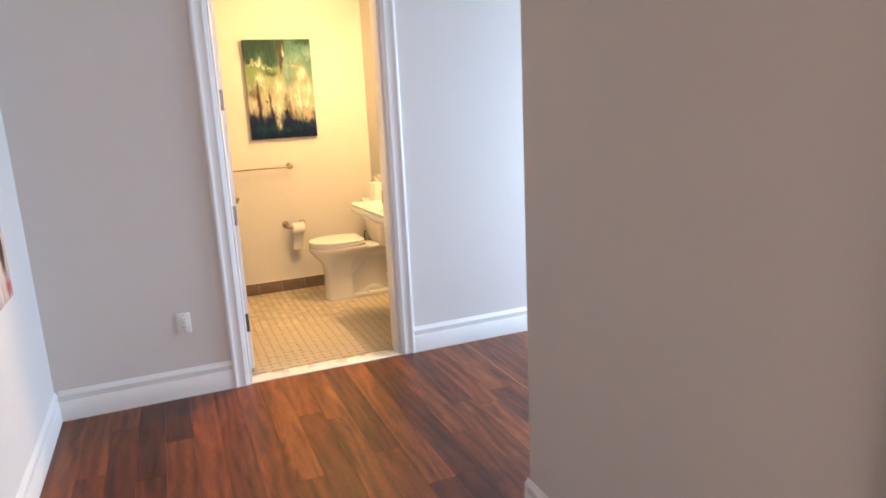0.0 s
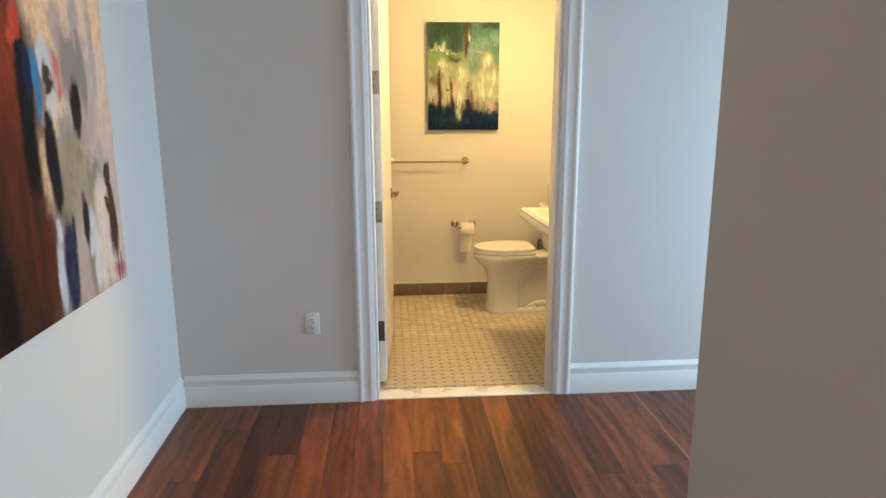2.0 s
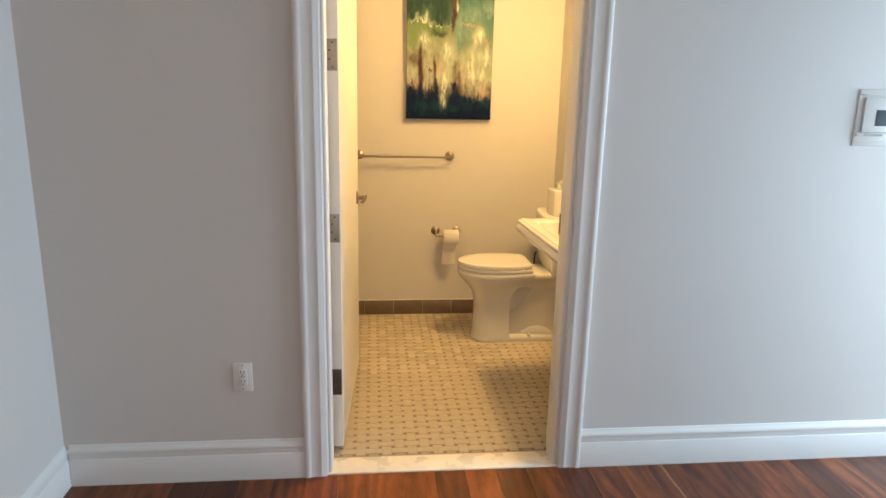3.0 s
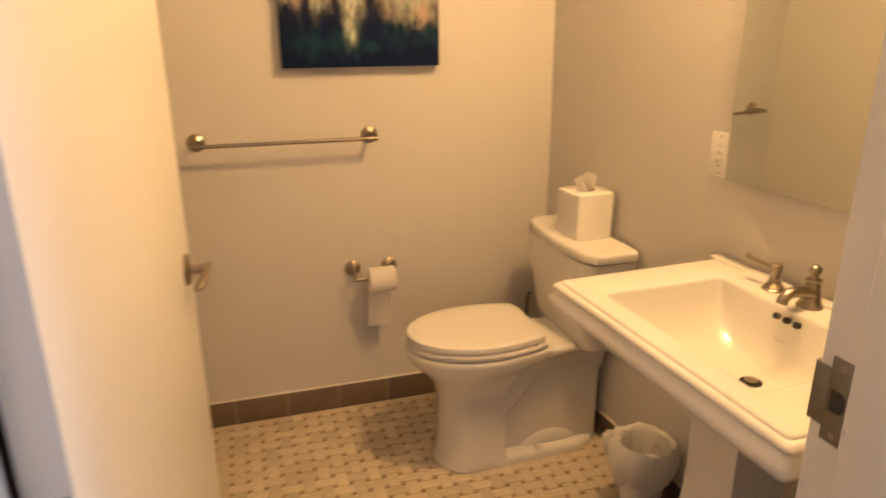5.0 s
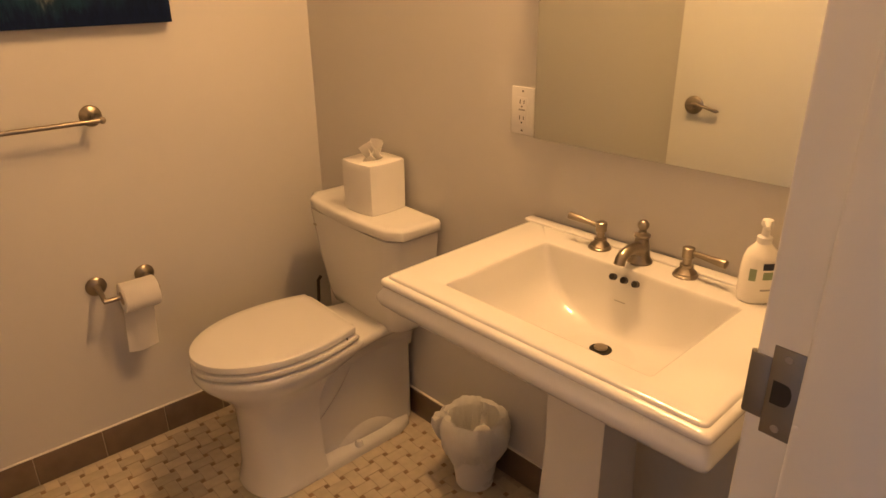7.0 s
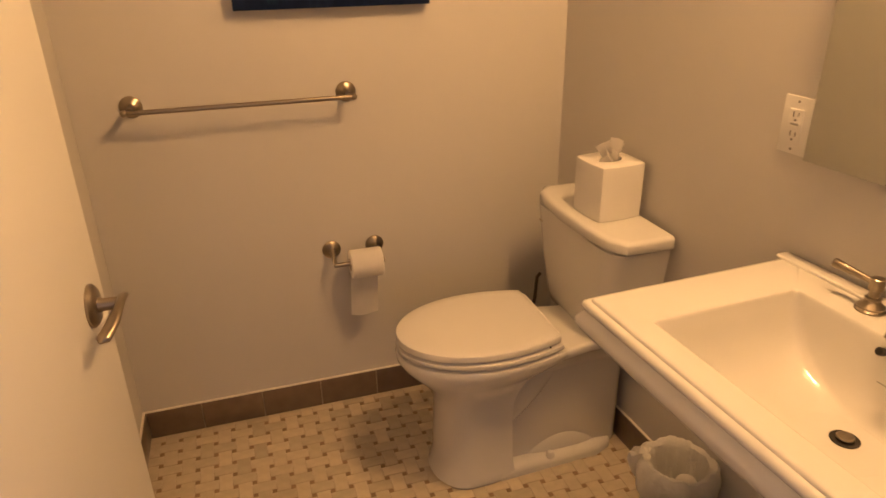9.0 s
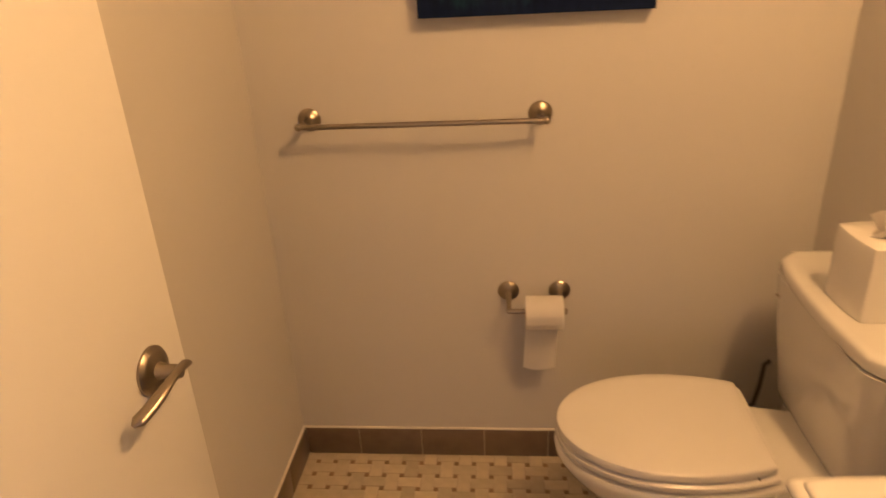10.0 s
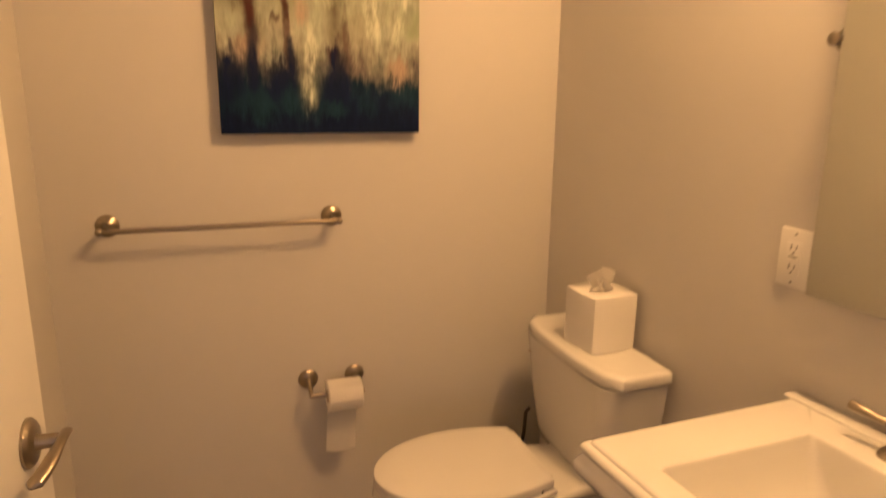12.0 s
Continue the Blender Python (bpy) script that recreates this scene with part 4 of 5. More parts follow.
for x in (TPX0, TPX1):
    fl = part("flange", bm_lathe((x, 0, TPZ), (0, -1, 0), ((0, 0.0295), (0.003, 0.030), (0.0055, 0.0285), (0.009, 0.022), (0.014, 0.011), (0.02, 0.008)), 28), nickel, holder)
    part("post", bm_tube([(x, -0.016, TPZ), (x, -0.045, TPZ - 0.006), (x, -0.070, TPZ - 0.022), (x, ROLY, ROLZ)], (0.0085, 0.0078, 0.0072, 0.008), 14), nickel, fl)
part("rod", bm_lathe((TPX0 - 0.006, ROLY, ROLZ), (1, 0, 0), ((0, 0.004), (0.002, 0.0072), (TPX1 - TPX0 + 0.010, 0.0072), (TPX1 - TPX0 + 0.014, 0.009), (TPX1 - TPX0 + 0.020, 0.009), (TPX1 - TPX0 + 0.023, 0.004)), 16), nickel, holder)

roll = thing("toilet_paper_roll", (0.755, ROLY, ROLZ), "white toilet paper roll with a hanging sheet", "paper roll")
RX0, RX1, RR = 0.700, 0.800, 0.046
part("roll", bm_lathe((RX0, ROLY, ROLZ - 0.004), (1, 0, 0), ((0, 0.021), (0.0, 0.044), (0.002, RR), (RX1 - RX0 - 0.002, RR), (RX1 - RX0, 0.044), (RX1 - RX0, 0.021)), 40), paper, roll)
part("core", bm_lathe((RX0 - 0.0006, ROLY, ROLZ - 0.004), (1, 0, 0), ((0, 0.0185), (0.0, 0.0208), (RX1 - RX0 + 0.0012, 0.0208), (RX1 - RX0 + 0.0012, 0.0185)), 24), raw_canvas, roll, "brown cardboard core")
sheet = bmesh.new()
cols = 8
grid = []
for j in range(12):
    v = j / 11
    row = []
    for i in range(cols):
        u = i / (cols - 1)
        y = ROLY + 0.016 + 0.006 * math.sin(u * 4 + v * 2) * v
        row.append(sheet.verts.new((RX0 + 0.002 + (RX1 - RX0 - 0.012) * u - 0.008 * v, y, ROLZ - 0.030 - 0.165 * v - 0.004 * math.sin(u * 5) * v)))
    grid.append(row)
for j in range(11):
    for i in range(cols - 1):
        sheet.faces.new((grid[j][i], grid[j][i + 1], grid[j + 1][i + 1], grid[j + 1][i]))
bmesh.ops.solidify(sheet, geom=sheet.faces[:], thickness=0.0007)
part("loose_sheet", sheet, paper, roll, "", 20)

# ---- waste bin with a bag ----
waste = thing("waste_bin", (1.393, -0.874, 0), "small white waste bin with a crumpled plastic bag", "bin")
WX, WY = 1.393, -0.874
part("bin", bm_lathe((WX, WY, 0), (0, 0, 1), ((0, 0.052), (0.004, 0.057), (0.10, 0.069), (0.221, 0.083), (0.226, 0.083), (0.226, 0.079), (0.10, 0.065), (0.007, 0.053), (0.007, 0.01)), 32), plastic, waste)
rings = []
profile = ((0.046, 0.050), (0.062, 0.10), (0.070, 0.15), (0.074, 0.195), (0.078, 0.225), (0.084, 0.242), (0.092, 0.248), (0.101, 0.240), (0.107, 0.222), (0.110, 0.200), (0.109, 0.178), (0.103, 0.156), (0.094, 0.134), (0.087, 0.116))
for k, (r, z) in enumerate(profile):
    out = 1 if k > 5 else -1
    ring = []
    for i in range(80):
        a = 2 * math.pi * i / 80
        d = Vector((math.cos(a), math.sin(a), 0))
        fold = (0.009 if k < 8 else 0.015) * noise.noise(d * 2.2 + Vector((0, 0, k * 0.22)))
        crease = 0.005 * (1 - abs(noise.noise(d * 5.5 + Vector((0, 0, k * 0.55)))) * 2.6) + 0.002 * (1 - abs(noise.noise(d * 12 + Vector((3, 0, k * 1.1)))) * 2.6)
        hem = noise.noise(d * 2.6 + Vector((0, 0, 9))) * (0.034 if k > 9 else 0.010) * min(k / 6, 1)
        ring.append((WX + (r * 0.93 + fold + out * crease) * d.x, WY + (r * 0.93 + fold + out * crease) * d.y, z + hem))
    rings.append(ring)
part("bag", bm_loft(rings, False, False), liner, waste, "thin translucent white bag", 50)
part("bag_tuft", bm_loft([[(WX - 0.066 + 0.02 * math.cos(2 * math.pi * i / 14) * s + dx, WY + 0.066 + 0.010 * math.sin(2 * math.pi * i / 14) * s, z + 0.006 * math.sin(i * 2.1)) for i in range(14)] for s, z, dx in ((1.0, 0.215, 0.016), (1.5, 0.240, 0.002), (1.6, 0.246, -0.012), (1.3, 0.224, -0.021), (0.9, 0.190, -0.017), (0.5, 0.165, -0.008))], False, True), liner, waste, "knotted bag corner", 70)
for i in range(4):
    a = 1.3 + i * 1.6
    part("crumpled_paper", bm_sphere((WX + 0.028 * math.cos(a), WY + 0.028 * math.sin(a), 0.12 + 0.012 * i), 0.032, 9, 6), paper, waste)

# the wall behind the basin is a little out of square, and all that stands along it follows
def turned(y, angle):
    return Matrix.Translation((XE, y, 0)) @ Matrix.Rotation(radians(angle), 4, "Z") @ Matrix.Translation((-XE, -y, 0))


for ob in [o for o in scene.objects if not o.parent]:
    base = ob.name.split(".")[0]
    if base in ("wall_bath_east", "tile_skirting_east", "mirror", "vanity_light") or (base == "wall_outlet" and ob.location.x > 1):
        ob.matrix_basis = turned(-0.75, 2.6) @ ob.matrix_basis
    if base in ("pedestal_sink", "faucet", "soap_pump_bottle", "soap_dish_jar"):
        ob.matrix_basis = turned(SNK, 2.6) @ ob.matrix_basis
    if base == "mirror":
        ob.matrix_basis = turned(SNK, 2.2) @ ob.matrix_basis


# ---- paintings ----
def painted_canvas(name, u_socket, mirrored, ground, layers, wander, ragged, relief, across=False):
    """Brushed oil paint on canvas. ground: colours up, or across, the canvas; layers, back to front: colour, softness of the edges,
    cover, and dabs as (across, up, half width, half height), all as shares of the canvas. wander and ragged bend the edges."""
    m = bpy.data.materials.new(name)
    m.use_nodes = True
    n, l = m.node_tree.nodes, m.node_tree.links
    b = n["Principled BSDF"]

    def math_node(op, x, y):
        k = n.new("ShaderNodeMath")
        k.operation = op
        for i, v in enumerate((x, y)):
            if isinstance(v, float):
                k.inputs[i].default_value = v
            else:
                l.new(v, k.inputs[i])
        return k.outputs[0]

    def noise_node(scale, stretch, detail, offset=0.0):
        mp, nz = n.new("ShaderNodeMapping"), n.new("ShaderNodeTexNoise")
        mp.inputs["Scale"].default_value = (1, 1, stretch)
        mp.inputs["Location"].default_value = (offset, offset, offset)
        nz.inputs["Scale"].default_value, nz.inputs["Detail"].default_value, nz.inputs["Roughness"].default_value = scale, detail, 0.62
        l.new(tc.outputs["Object"], mp.inputs["Vector"])
        l.new(mp.outputs[0], nz.inputs["Vector"])
        return nz

    tc = n.new("ShaderNodeTexCoord")
    sep = n.new("ShaderNodeSeparateXYZ")
    l.new(tc.outputs["Generated"], sep.inputs[0])
    u = sep.outputs[u_socket]
    if mirrored:
        u = math_node("SUBTRACT", 1.0, u)
    v = sep.outputs[2]
    broad, streak, weave = noise_node(7.0 / relief, 0.7, 4), noise_node(48.0 / relief, 0.6 if across else 0.30, 5, 3.1), noise_node(420.0, 1.0, 2)
    parts = n.new("ShaderNodeSeparateColor")
    l.new(broad.outputs["Color"], parts.inputs[0])
    ragged_edge = math_node("SUBTRACT", streak.outputs["Fac"], 0.5)
    du = math_node("MULTIPLY", math_node("SUBTRACT", parts.outputs[0], 0.5), wander)
    dv = math_node("ADD", math_node("MULTIPLY", math_node("SUBTRACT", parts.outputs[1], 0.5), wander * 1.4), math_node("MULTIPLY", ragged_edge, ragged))
    at = n.new("ShaderNodeCombineXYZ")
    l.new(math_node("ADD", u, du), at.inputs[0])
    l.new(math_node("ADD", v, dv), at.inputs[1])
    up = math_node("ADD", v, math_node("MULTIPLY", dv, 1.3))
    ramp = n.new("ShaderNodeValToRGB")
    els = ramp.color_ramp.elements
    while len(els) < len(ground):
        els.new(0.5)
    for e, (p, c) in zip(els, ground):
        e.position, e.color = p, (*c, 1)
    l.new(math_node("ADD", u, math_node("MULTIPLY", dv, 1.3)) if across else up, ramp.inputs["Fac"])
    colour = ramp.outputs[0]
    for number, (tint, soft, cover, dabs) in enumerate(layers):
        fac = None
        for cu, cv, hu, hv in dabs:
            off, size, dist, edge = n.new("ShaderNodeVectorMath"), n.new("ShaderNodeVectorMath"), n.new("ShaderNodeVectorMath"), n.new("ShaderNodeMapRange")
            off.operation, size.operation, dist.operation, edge.interpolation_type = "SUBTRACT", "MULTIPLY", "LENGTH", "SMOOTHSTEP"
            off.inputs[1].default_value, size.inputs[1].default_value = (cu, cv, 0), (1 / hu, 1 / hv, 0)
            l.new(at.outputs[0], off.inputs[0])
            l.new(off.outputs[0], size.inputs[0])
            l.new(size.outputs[0], dist.inputs[0])
            edge.inputs["From Min"].default_value, edge.inputs["From Max"].default_value = 1 - soft, 1 + soft
            edge.inputs["To Min"].default_value, edge.inputs["To Max"].default_value = 1.0, 0.0
            l.new(dist.outputs["Value"], edge.inputs["Value"])
            fac = edge.outputs[0] if fac is None else math_node("MAXIMUM", fac, edge.outputs[0])
        brush = n.new("ShaderNodeMapRange")
        brush.inputs["From Min"].default_value, brush.inputs["From Max"].default_value = 0.36, 0.60
        brush.inputs["To Min"].default_value, brush.inputs["To Max"].default_value = cover, 1.0
        l.new(streak.outputs["Fac"] if number % 2 else parts.outputs[2], brush.inputs["Value"])
        mx = n.new("ShaderNodeMix")
        mx.data_type = "RGBA"
        l.new(math_node("MULTIPLY", fac, brush.outputs[0]), mx.inputs["Factor"])
        l.new(colour, mx.inputs[6])
        mx.inputs[7].default_value = (*tint, 1)
        colour = mx.outputs[2]
    tone, shift = n.new("ShaderNodeHueSaturation"), n.new("ShaderNodeMapRange")
    shift.inputs["From Min"].default_value, shift.inputs["From Max"].default_value = 0.3, 0.7
    shift.inputs["To Min"].default_value, shift.inputs["To Max"].default_value = (0.86, 1.12) if across else (0.72, 1.25)
    l.new(streak.outputs["Fac"], shift.inputs["Value"])
    l.new(shift.outputs[0], tone.inputs["Value"])
    l.new(colour, tone.inputs["Color"])
    l.new(tone.outputs[0], b.inputs["Base Color"])
    b.inputs["Roughness"].default_value, b.inputs["Specular IOR Level"].default_value = 0.72, 0.05
    bump, thread = n.new("ShaderNodeBump"), n.new("ShaderNodeBump")
    bump.inputs["Strength"].default_value, bump.inputs["Distance"].default_value = 0.35, 0.002
    thread.inputs["Strength"].default_value, thread.inputs["Distance"].default_value = 0.15, 0.0006
    l.new(weave.outputs["Fac"], thread.inputs["Height"])
    l.new(thread.outputs[0], bump.inputs["Normal"])
    l.new(streak.outputs["Fac"], bump.inputs["Height"])
    l.new(bump.outputs[0], b.inputs["Normal"])
    return m


AX0, AX1, AZ0, AZ1, AY = 0.450, 0.993, 1.322, 2.114, -0.036
small = thing("canvas_painting", (0.72, 0, AZ0), "green and cream abstract canvas on the bathroom wall", "painting")
small_layers = []


def small_dabs(colour, soft, cover, *dabs):
    small_layers.append((colour, soft, cover, dabs))


# mid tones, dark and teal top, pale lights, rust stems, dark foot
small_dabs((0.20, 0.22, 0.15), 0.6, 0.4, (0.25, 0.50, 0.26, 0.12), (0.72, 0.50, 0.26, 0.16), (0.48, 0.62, 0.20, 0.08))
small_dabs((0.075, 0.165, 0.15), 0.6, 0.5, (0.78, 0.90, 0.26, 0.12), (0.93, 0.74, 0.10, 0.20), (0.62, 0.78, 0.10, 0.14), (0.66, 0.60, 0.08, 0.10))
small_dabs((0.15, 0.25, 0.23), 0.7, 0.2, (0.74, 0.79, 0.12, 0.06), (0.70, 0.66, 0.09, 0.05), (0.60, 0.70, 0.04, 0.14), (0.93, 0.86, 0.06, 0.05))
small_dabs((0.018, 0.040, 0.034), 0.5, 0.6, (0.20, 0.93, 0.26, 0.10), (0.38, 0.86, 0.12, 0.16), (0.08, 0.85, 0.12, 0.12), (0.36, 0.68, 0.10, 0.035), (0.54, 0.93, 0.08, 0.07), (0.90, 0.97, 0.16, 0.04))
small_dabs((0.075, 0.055, 0.040), 0.6, 0.3, (0.11, 0.47, 0.10, 0.06), (0.55, 0.86, 0.05, 0.10), (0.17, 0.40, 0.06, 0.10), (0.58, 0.34, 0.05, 0.10))
small_dabs((0.115, 0.19, 0.075), 0.55, 0.3, (0.14, 0.67, 0.16, 0.07), (0.10, 0.60, 0.10, 0.05), (0.38, 0.71, 0.08, 0.02), (0.95, 0.38, 0.05, 0.05))
small_dabs((0.32, 0.36, 0.30), 0.6, 0.15, (0.22, 0.58, 0.09, 0.07), (0.48, 0.51, 0.09, 0.10), (0.85, 0.62, 0.09, 0.10), (0.82, 0.40, 0.16, 0.17), (0.45, 0.32, 0.09, 0.13), (0.43, 0.18, 0.05, 0.09), (0.66, 0.40, 0.06, 0.12), (0.06, 0.34, 0.07, 0.08), (0.26, 0.28, 0.06, 0.05), (0.24, 0.42, 0.05, 0.08))
small_dabs((0.46, 0.49, 0.42), 0.6, 0.0, (0.84, 0.65, 0.05, 0.07), (0.46, 0.55, 0.04, 0.06), (0.94, 0.50, 0.04, 0.07), (0.76, 0.42, 0.04, 0.10), (0.20, 0.61, 0.05, 0.03), (0.44, 0.28, 0.03, 0.08), (0.88, 0.36, 0.04, 0.06), (0.42, 0.15, 0.025, 0.05))
small_dabs((0.36, 0.27, 0.22), 0.6, 0.1, (0.12, 0.28, 0.09, 0.03), (0.64, 0.23, 0.05, 0.03), (0.88, 0.22, 0.06, 0.04), (0.40, 0.40, 0.03, 0.05), (0.72, 0.72, 0.10, 0.012), (0.94, 0.60, 0.04, 0.02))
small_dabs((0.42, 0.46, 0.40), 0.7, 0.0, (0.24, 0.733, 0.26, 0.006), (0.11, 0.765, 0.022, 0.030), (0.225, 0.775, 0.020, 0.035), (0.17, 0.748, 0.12, 0.014), (0.585, 0.86, 0.012, 0.05))
small_dabs((0.060, 0.022, 0.022), 0.5, 0.5, (0.525, 0.73, 0.020, 0.055), (0.545, 0.80, 0.016, 0.05), (0.155, 0.43, 0.022, 0.14), (0.320, 0.36, 0.015, 0.14), (0.62, 0.31, 0.018, 0.09), (0.55, 0.27, 0.028, 0.03), (0.27, 0.36, 0.02, 0.02))
small_dabs((0.005, 0.010, 0.034), 0.45, 0.8, (0.06, 0.17, 0.08, 0.10), (0.05, 0.24, 0.03, 0.06), (0.30, 0.15, 0.09, 0.09), (0.56, 0.16, 0.08, 0.11), (0.56, 0.25, 0.03, 0.05), (0.17, 0.22, 0.03, 0.11), (0.34, 0.22, 0.018, 0.08), (0.82, 0.07, 0.26, 0.09), (0.5, 0.02, 0.7, 0.06))
small_dabs((0.008, 0.030, 0.052), 0.6, 0.1, (0.17, 0.08, 0.10, 0.05), (0.35, 0.10, 0.08, 0.05), (0.73, 0.11, 0.05, 0.05), (0.92, 0.13, 0.08, 0.05), (0.52, 0.06, 0.08, 0.03))
small_paint = painted_canvas("green_canvas_paint", 0, False, ((0.0, (0.004, 0.012, 0.036)), (0.16, (0.007, 0.026, 0.046)), (0.24, (0.13, 0.12, 0.11)), (0.34, (0.31, 0.31, 0.26)), (0.52, (0.27, 0.31, 0.23)), (0.66, (0.20, 0.25, 0.17)), (0.78, (0.08, 0.14, 0.11)), (1.0, (0.05, 0.10, 0.09))), small_layers, 0.10, 0.16, 1.0)
part("stretcher", bm_box(AX0, AX1, AY + 0.0015, -0.002, AZ0, AZ1, 0.002), canvas_edge, small, "dark painted canvas edge")
part("canvas", bm_box(AX0 + 0.001, AX1 - 0.001, AY - 0.0005, AY + 0.0014, AZ0 + 0.001, AZ1 - 0.001), small_paint, small)

BY1, BZ0, BSZ, BXF = -2.555, 0.852, 1.52, HX + 0.030
large = thing("large_canvas_painting", (HX, BY1 - BSZ / 2, BZ0), "large abstract canvas in red, brown and beige strokes", "painting")
large_layers = []


def large_dabs(colour, soft, cover, *dabs):
    """Dabs in metres: from the edge nearest the bathroom, up, width, height."""
    wide = 0.46 if cover > 0.85 else 0.60
    large_layers.append((colour, soft * (0.7 if cover > 0.85 else 1.0), cover, [(u / BSZ, v / BSZ, w * wide / BSZ, h * 0.60 / BSZ) for u, v, w, h in dabs]))


# pale grounds, then the dark mass, then upright shapes standing before it
large_dabs((0.50, 0.39, 0.33), 0.55, 0.6, (0.16, 1.0, 0.34, 0.34), (0.30, 1.15, 0.4, 0.4), (0.09, 0.72, 0.18, 0.5), (0.45, 1.12, 0.3, 0.3), (0.10, 0.30, 0.2, 0.5), (0.26, 0.60, 0.3, 0.4))
large_dabs((0.60, 0.41, 0.25), 0.4, 0.6, (0.42, 0.95, 0.22, 0.16), (0.53, 0.45, 0.05, 0.22), (0.42, 0.64, 0.14, 0.08), (0.52, 1.08, 0.16, 0.2), (0.06, 0.98, 0.07, 0.2))
large_dabs((0.30, 0.26, 0.27), 0.4, 0.6, (0.20, 0.70, 0.15, 0.34), (0.22, 0.95, 0.06, 0.16), (0.35, 0.92, 0.07, 0.14), (0.14, 0.46, 0.10, 0.14), (0.36, 0.60, 0.11, 0.10), (0.10, 0.85, 0.04, 0.3))
large_dabs((0.17, 0.155, 0.155), 0.35, 0.7, (0.29, 0.79, 0.11, 0.20), (0.21, 0.78, 0.06, 0.22), (0.18, 0.42, 0.07, 0.10))
large_dabs((0.19, 0.165, 0.105), 0.55, 0.6, (0.33, 0.46, 0.17, 0.26), (0.40, 0.38, 0.08, 0.24), (0.25, 0.40, 0.08, 0.24), (0.28, 0.12, 0.04, 0.24))
large_dabs((0.20, 0.036, 0.020), 0.55, 0.8, (0.70, 0.76, 0.14, 0.44), (0.78, 0.80, 0.12, 0.50), (0.92, 0.85, 0.16, 0.60), (1.10, 0.80, 0.2, 0.60), (1.28, 0.90, 0.24, 0.7), (0.66, 0.56, 0.08, 0.30))
large_dabs((0.48, 0.070, 0.025), 0.4, 0.6, (0.82, 0.72, 0.05, 0.28), (0.90, 1.00, 0.10, 0.30), (1.02, 0.9, 0.06, 0.3), (1.16, 1.10, 0.12, 0.4))
large_dabs((0.050, 0.019, 0.012), 0.55, 0.8, (0.70, 0.30, 0.20, 0.56), (0.62, 0.22, 0.14, 0.44), (0.78, 0.30, 0.18, 0.50), (0.66, 0.10, 0.26, 0.22), (0.60, 0.46, 0.08, 0.26), (0.90, 0.12, 0.14, 0.24))
large_dabs((0.085, 0.022, 0.014), 0.4, 0.5, (0.55, 0.18, 0.08, 0.30), (0.72, 0.46, 0.06, 0.36), (0.64, 0.30, 0.03, 0.36))
large_dabs((0.010, 0.008, 0.008), 0.4, 0.85, (0.87, 0.34, 0.10, 0.58), (0.83, 0.12, 0.10, 0.26), (0.95, 0.45, 0.10, 0.5), (0.60, 0.52, 0.07, 0.20))
large_dabs((0.46, 0.48, 0.53), 0.35, 0.75, (0.46, 0.82, 0.08, 0.10), (0.44, 0.69, 0.06, 0.08), (0.26, 0.23, 0.06, 0.15), (0.51, 0.12, 0.04, 0.21), (0.24, 0.12, 0.04, 0.18), (0.50, 0.27, 0.03, 0.08))
large_dabs((0.52, 0.44, 0.40), 0.35, 0.75, (0.16, 0.31, 0.10, 0.19), (0.19, 0.14, 0.06, 0.24), (0.12, 0.12, 0.05, 0.2))
large_dabs((0.010, 0.010, 0.013), 0.4, 0.95, (0.59, 0.71, 0.09, 0.32), (0.475, 0.49, 0.085, 0.30), (0.48, 0.62, 0.04, 0.09), (0.28, 0.665, 0.07, 0.17), (0.30, 0.28, 0.05, 0.15))
large_dabs((0.014, 0.020, 0.055), 0.35, 0.9, (0.438, 0.138, 0.10, 0.29), (0.57, 0.78, 0.05, 0.12), (0.40, 0.24, 0.04, 0.12))
large_dabs((0.03, 0.16, 0.32), 0.4, 0.9, (0.518, 0.74, 0.045, 0.17), (0.535, 0.80, 0.03, 0.10))
large_dabs((0.42, 0.12, 0.13), 0.4, 0.8, (0.38, 0.80, 0.035, 0.06), (0.375, 0.735, 0.03, 0.06), (0.06, 0.04, 0.08, 0.05))
large_dabs((0.40, 0.055, 0.03), 0.4, 0.9, (0.61, 0.90, 0.06, 0.09), (0.63, 0.86, 0.05, 0.06))
large_dabs((0.045, 0.025, 0.018), 0.4, 0.95, (0.45, 0.765, 0.07, 0.066), (0.095, 0.425, 0.060, 0.08), (0.085, 0.35, 0.05, 0.10), (0.085, 0.24, 0.085, 0.24), (0.075, 0.05, 0.010, 0.13), (0.050, 0.05, 0.009, 0.12), (0.125, 0.31, 0.04, 0.05))
large_dabs((0.16, 0.010, 0.040), 0.4, 0.8, (0.95, 0.24, 0.04, 0.26), (1.03, 0.42, 0.08, 0.50), (1.10, 0.5, 0.06, 0.4))
large_dabs((0.42, 0.14, 0.02), 0.4, 0.5, (0.95, 0.05, 0.06, 0.10), (1.06, 0.08, 0.08, 0.18), (1.16, 0.20, 0.10, 0.34), (0.86, 1.05, 0.05, 0.2), (1.24, 0.10, 0.12, 0.24))
large_paint = painted_canvas("beige_canvas_paint", 1, True, ((0.0, (0.42, 0.33, 0.30)), (0.26, (0.38, 0.29, 0.25)), (0.34, (0.20, 0.13, 0.10)), (0.40, (0.050, 0.022, 0.016)), (0.58, (0.050, 0.016, 0.012)), (0.75, (0.10, 0.020, 0.013)), (1.0, (0.22, 0.045, 0.018))), large_layers, 0.045, 0.085, 1.6, True)
part("stretcher", bm_box(HX, BXF - 0.0015, BY1 - BSZ, BY1, BZ0, BZ0 + BSZ, 0.002), raw_canvas, large, "pale canvas edge")
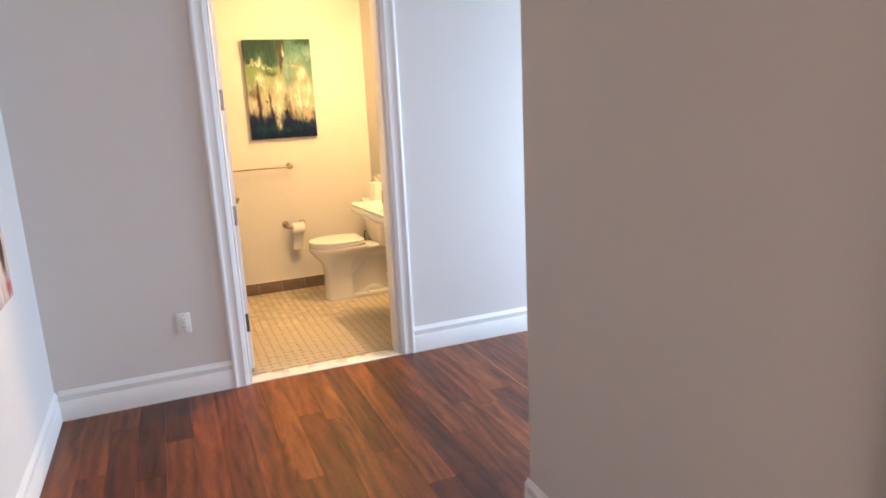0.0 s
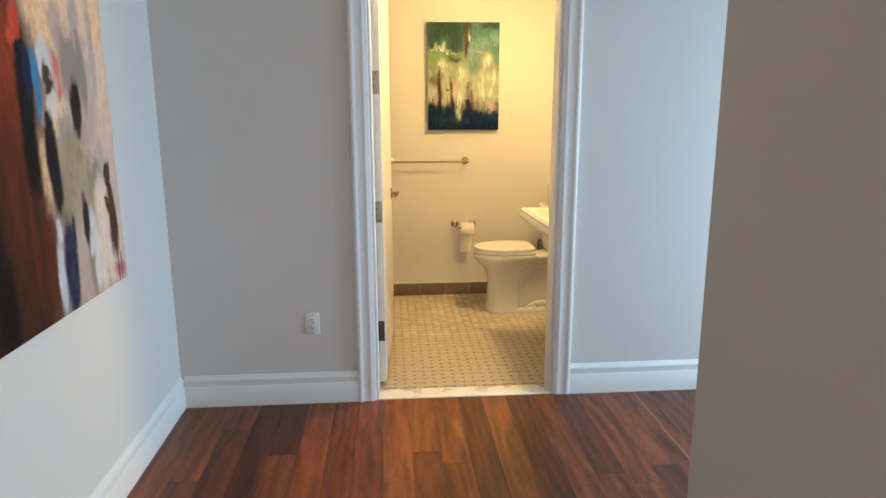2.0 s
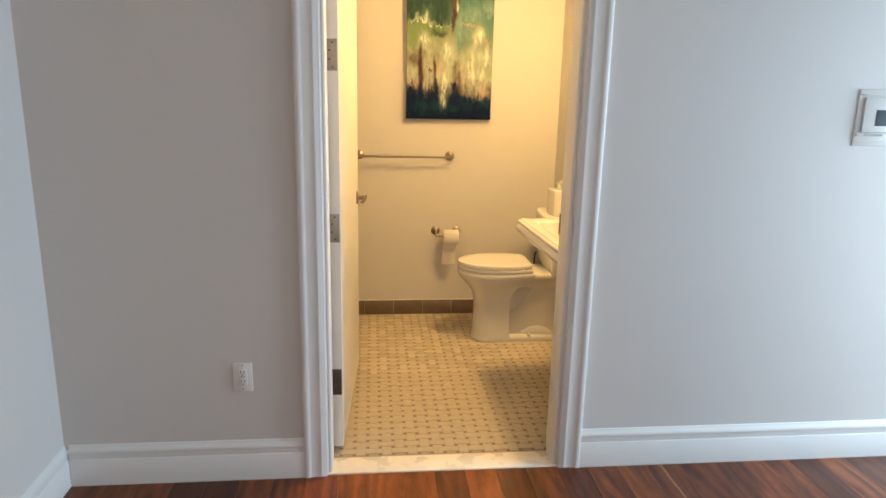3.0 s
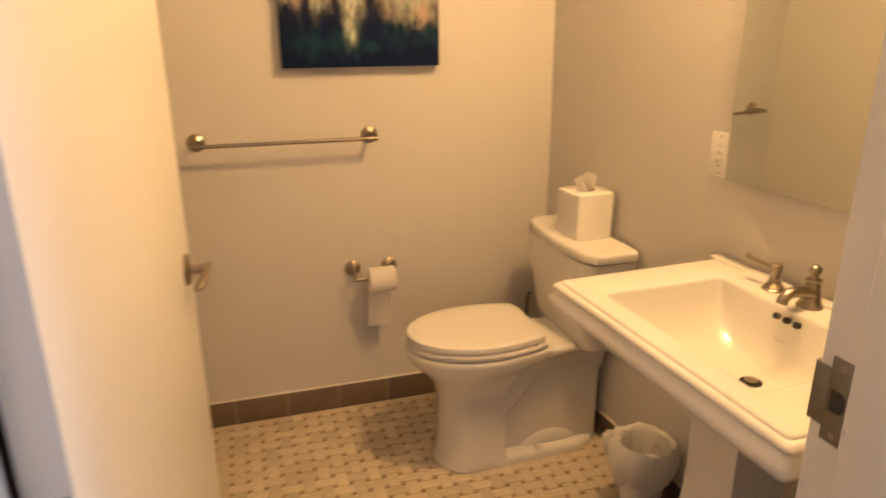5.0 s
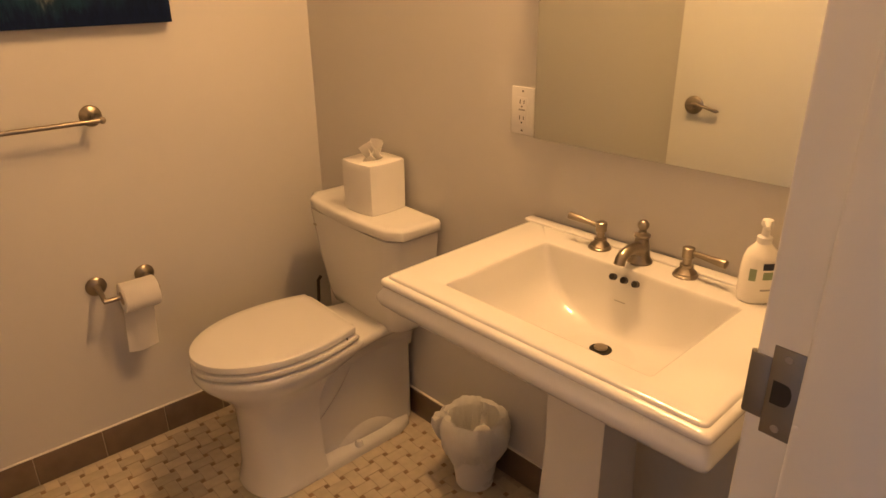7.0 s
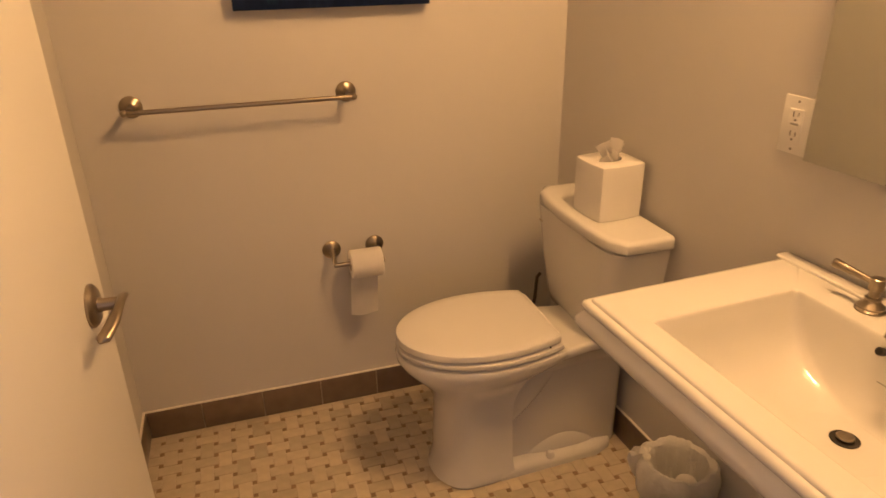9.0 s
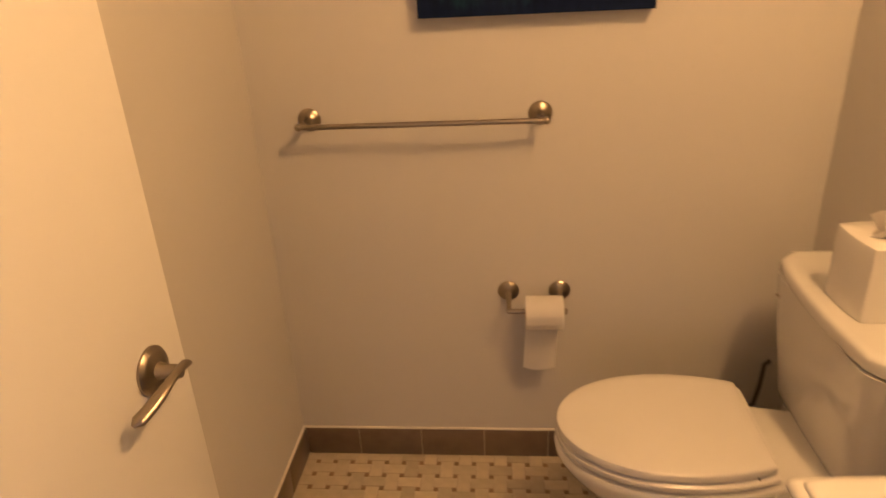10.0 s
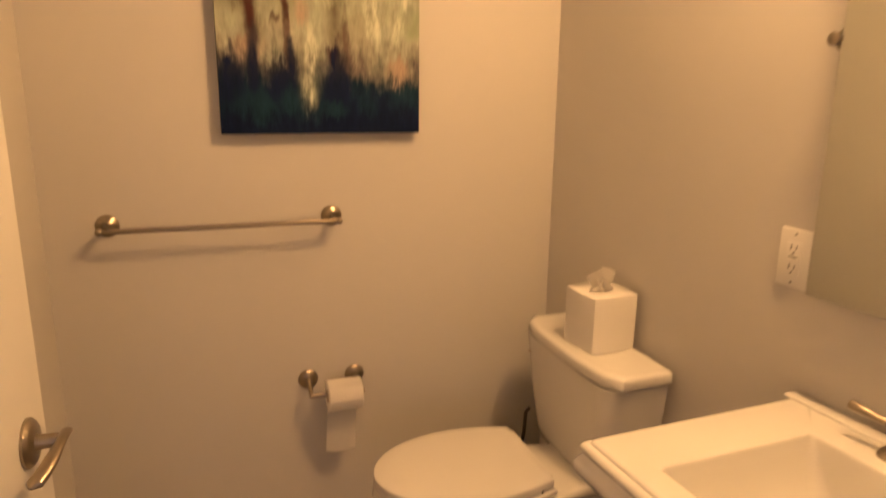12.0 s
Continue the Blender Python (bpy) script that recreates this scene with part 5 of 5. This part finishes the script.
part("canvas", bm_box(BXF - 0.0014, BXF + 0.0005, BY1 - BSZ + 0.001, BY1 - 0.001, BZ0 + 0.001, BZ0 + BSZ - 0.001), large_paint, large)

# ---- pieces: walnut planks ----
floor_hall = structure("floor_hall", merge(bm_box(HX - 0.1, CX + 0.12, -8.1, YH, -0.12, -0.012), bm_box(CX + 0.12, PX + 0.1, CY - 0.12, YH, -0.12, -0.012)), black, "wide walnut plank floor with mixed tones", "floor")
PW = 0.127
plank_meshes = {}


def plank_mesh(length, mat):
    key = (round(length, 2), mat.name)
    if key not in plank_meshes:
        plank_meshes[key] = mesh_of("plank", bm_box(-PW / 2 + 0.0002, PW / 2 - 0.0002, 0, key[0] - 0.0004, -0.0119, 0, 0.0005, 1), mat)
    return plank_meshes[key]


def lay_plank(x, y_far, length, mat):
    ob = new("plank", plank_mesh(length, mat))
    ob.parent = floor_hall
    ob.location = (x, y_far - round(length, 2), 0)


FIXED = {11: (0.90, walnut_sap, walnut_mid), 2: (0.565, walnut_light, walnut_mid), 8: (0.80, walnut_dark, walnut_light), -3: (0.53, walnut_dark, walnut_light), -4: (0.85, walnut_dark, walnut_mid), 0: (1.30, walnut_mid, walnut_mid), 1: (1.18, walnut_light, walnut_mid), 5: (1.45, walnut_light, walnut_mid), 7: (1.1, walnut_light, walnut_mid), -5: (0.27, walnut_mid, walnut_dark)}
rng = random.Random(5)
col = 0
x = 0.100 - PW * 8 - PW / 2
while x < PX - 0.1:
    i = col - 8
    y = YH - 0.003
    end = -8.0 if x < CX + PW else CY
    first = True
    while y > end:
        length = rng.uniform(0.55, 1.7)
        mat = rng.choice((walnut_mid, walnut_mid, walnut_dark, walnut_light))
        if i in FIXED:
            if first:
                length, mat = FIXED[i][0], FIXED[i][1]
            elif y > -3.2:
                mat = FIXED[i][2]
        length = round(min(length, y - end + 0.01), 2)
        if length < 0.02:
            break
        lay_plank(x, y, length, mat)
        y -= length
        first = False
    x += PW
    col += 1

# ---- pieces: basketweave mosaic ----
P, D, G = 0.0550, 0.0150, 0.0008
TX0, TY0 = 0.0475, -0.0450
brick_h = mesh_of("tile", bm_box(-(P + D) / 2 + G, (P + D) / 2 - G, -(P - D) / 2 + G, (P - D) / 2 - G, -0.006, 0, 0.0007, 1), stone)
brick_v = mesh_of("tile", bm_box(-(P - D) / 2 + G, (P - D) / 2 - G, -(P + D) / 2 + G, (P + D) / 2 - G, -0.006, 0, 0.0007, 1), stone)
dot = mesh_of("dot", bm_box(-D / 2 + G, D / 2 - G, -D / 2 + G, D / 2 - G, -0.006, 0, 0.0006, 1), dot_stone)
rest_tiles, rest_dots = bmesh.new(), bmesh.new()


def piece(me, name, x, y, rest, near):
    jig = rng.uniform(-0.0004, 0.0004)
    if near:
        ob = new(name, me)
        ob.parent = floor_bath
        ob.location = (x + rng.uniform(-0.0003, 0.0003), y + rng.uniform(-0.0003, 0.0003), jig)
        ob.rotation_euler = (0, 0, rng.uniform(-0.006, 0.006))
    else:
        co = [v.co for v in me.vertices]
        lo = [min(c[k] for c in co) for k in range(2)]
        hi = [max(c[k] for c in co) for k in range(2)]
        z0 = jig
        v = [rest.verts.new((x + a, y + b, z)) for z in (-0.006, z0) for a, b in ((lo[0], lo[1]), (hi[0], lo[1]), (hi[0], hi[1]), (lo[0], hi[1]))]
        rest.faces.new(v[4:])
        for k in range(4):
            rest.faces.new((v[k], v[(k + 1) % 4], v[4 + (k + 1) % 4], v[4 + k]))


for i in range(-1, 27):
    for j in range(-1, 34):
        cx_, cy_ = TX0 + i * P, TY0 - j * P
        near_zone = 0.15 < cx_ < 1.05 and -0.95 < cy_
        if 0.004 < cx_ < XE - 0.012 and -1.825 < cy_ < -0.012:
            piece(dot, "dot", cx_, cy_, rest_dots, near_zone)
        bx, by = cx_ + P / 2, cy_ - P / 2
        horizontal = (i + j) % 2 == 0
        hw, hh = ((P + D) / 2, (P - D) / 2) if horizontal else ((P - D) / 2, (P + D) / 2)
        if bx - hw > -0.03 and bx + hw < XE + 0.03 and by + hh < 0.03 and by - hh > -1.835:
            piece(brick_h if horizontal else brick_v, "tile", bx, by, rest_tiles, near_zone)
tagged(part("mosaic_tiles", rest_tiles, stone, floor_bath), kind="stuff")
tagged(part("mosaic_dots", rest_dots, dot_stone, floor_bath), kind="stuff")
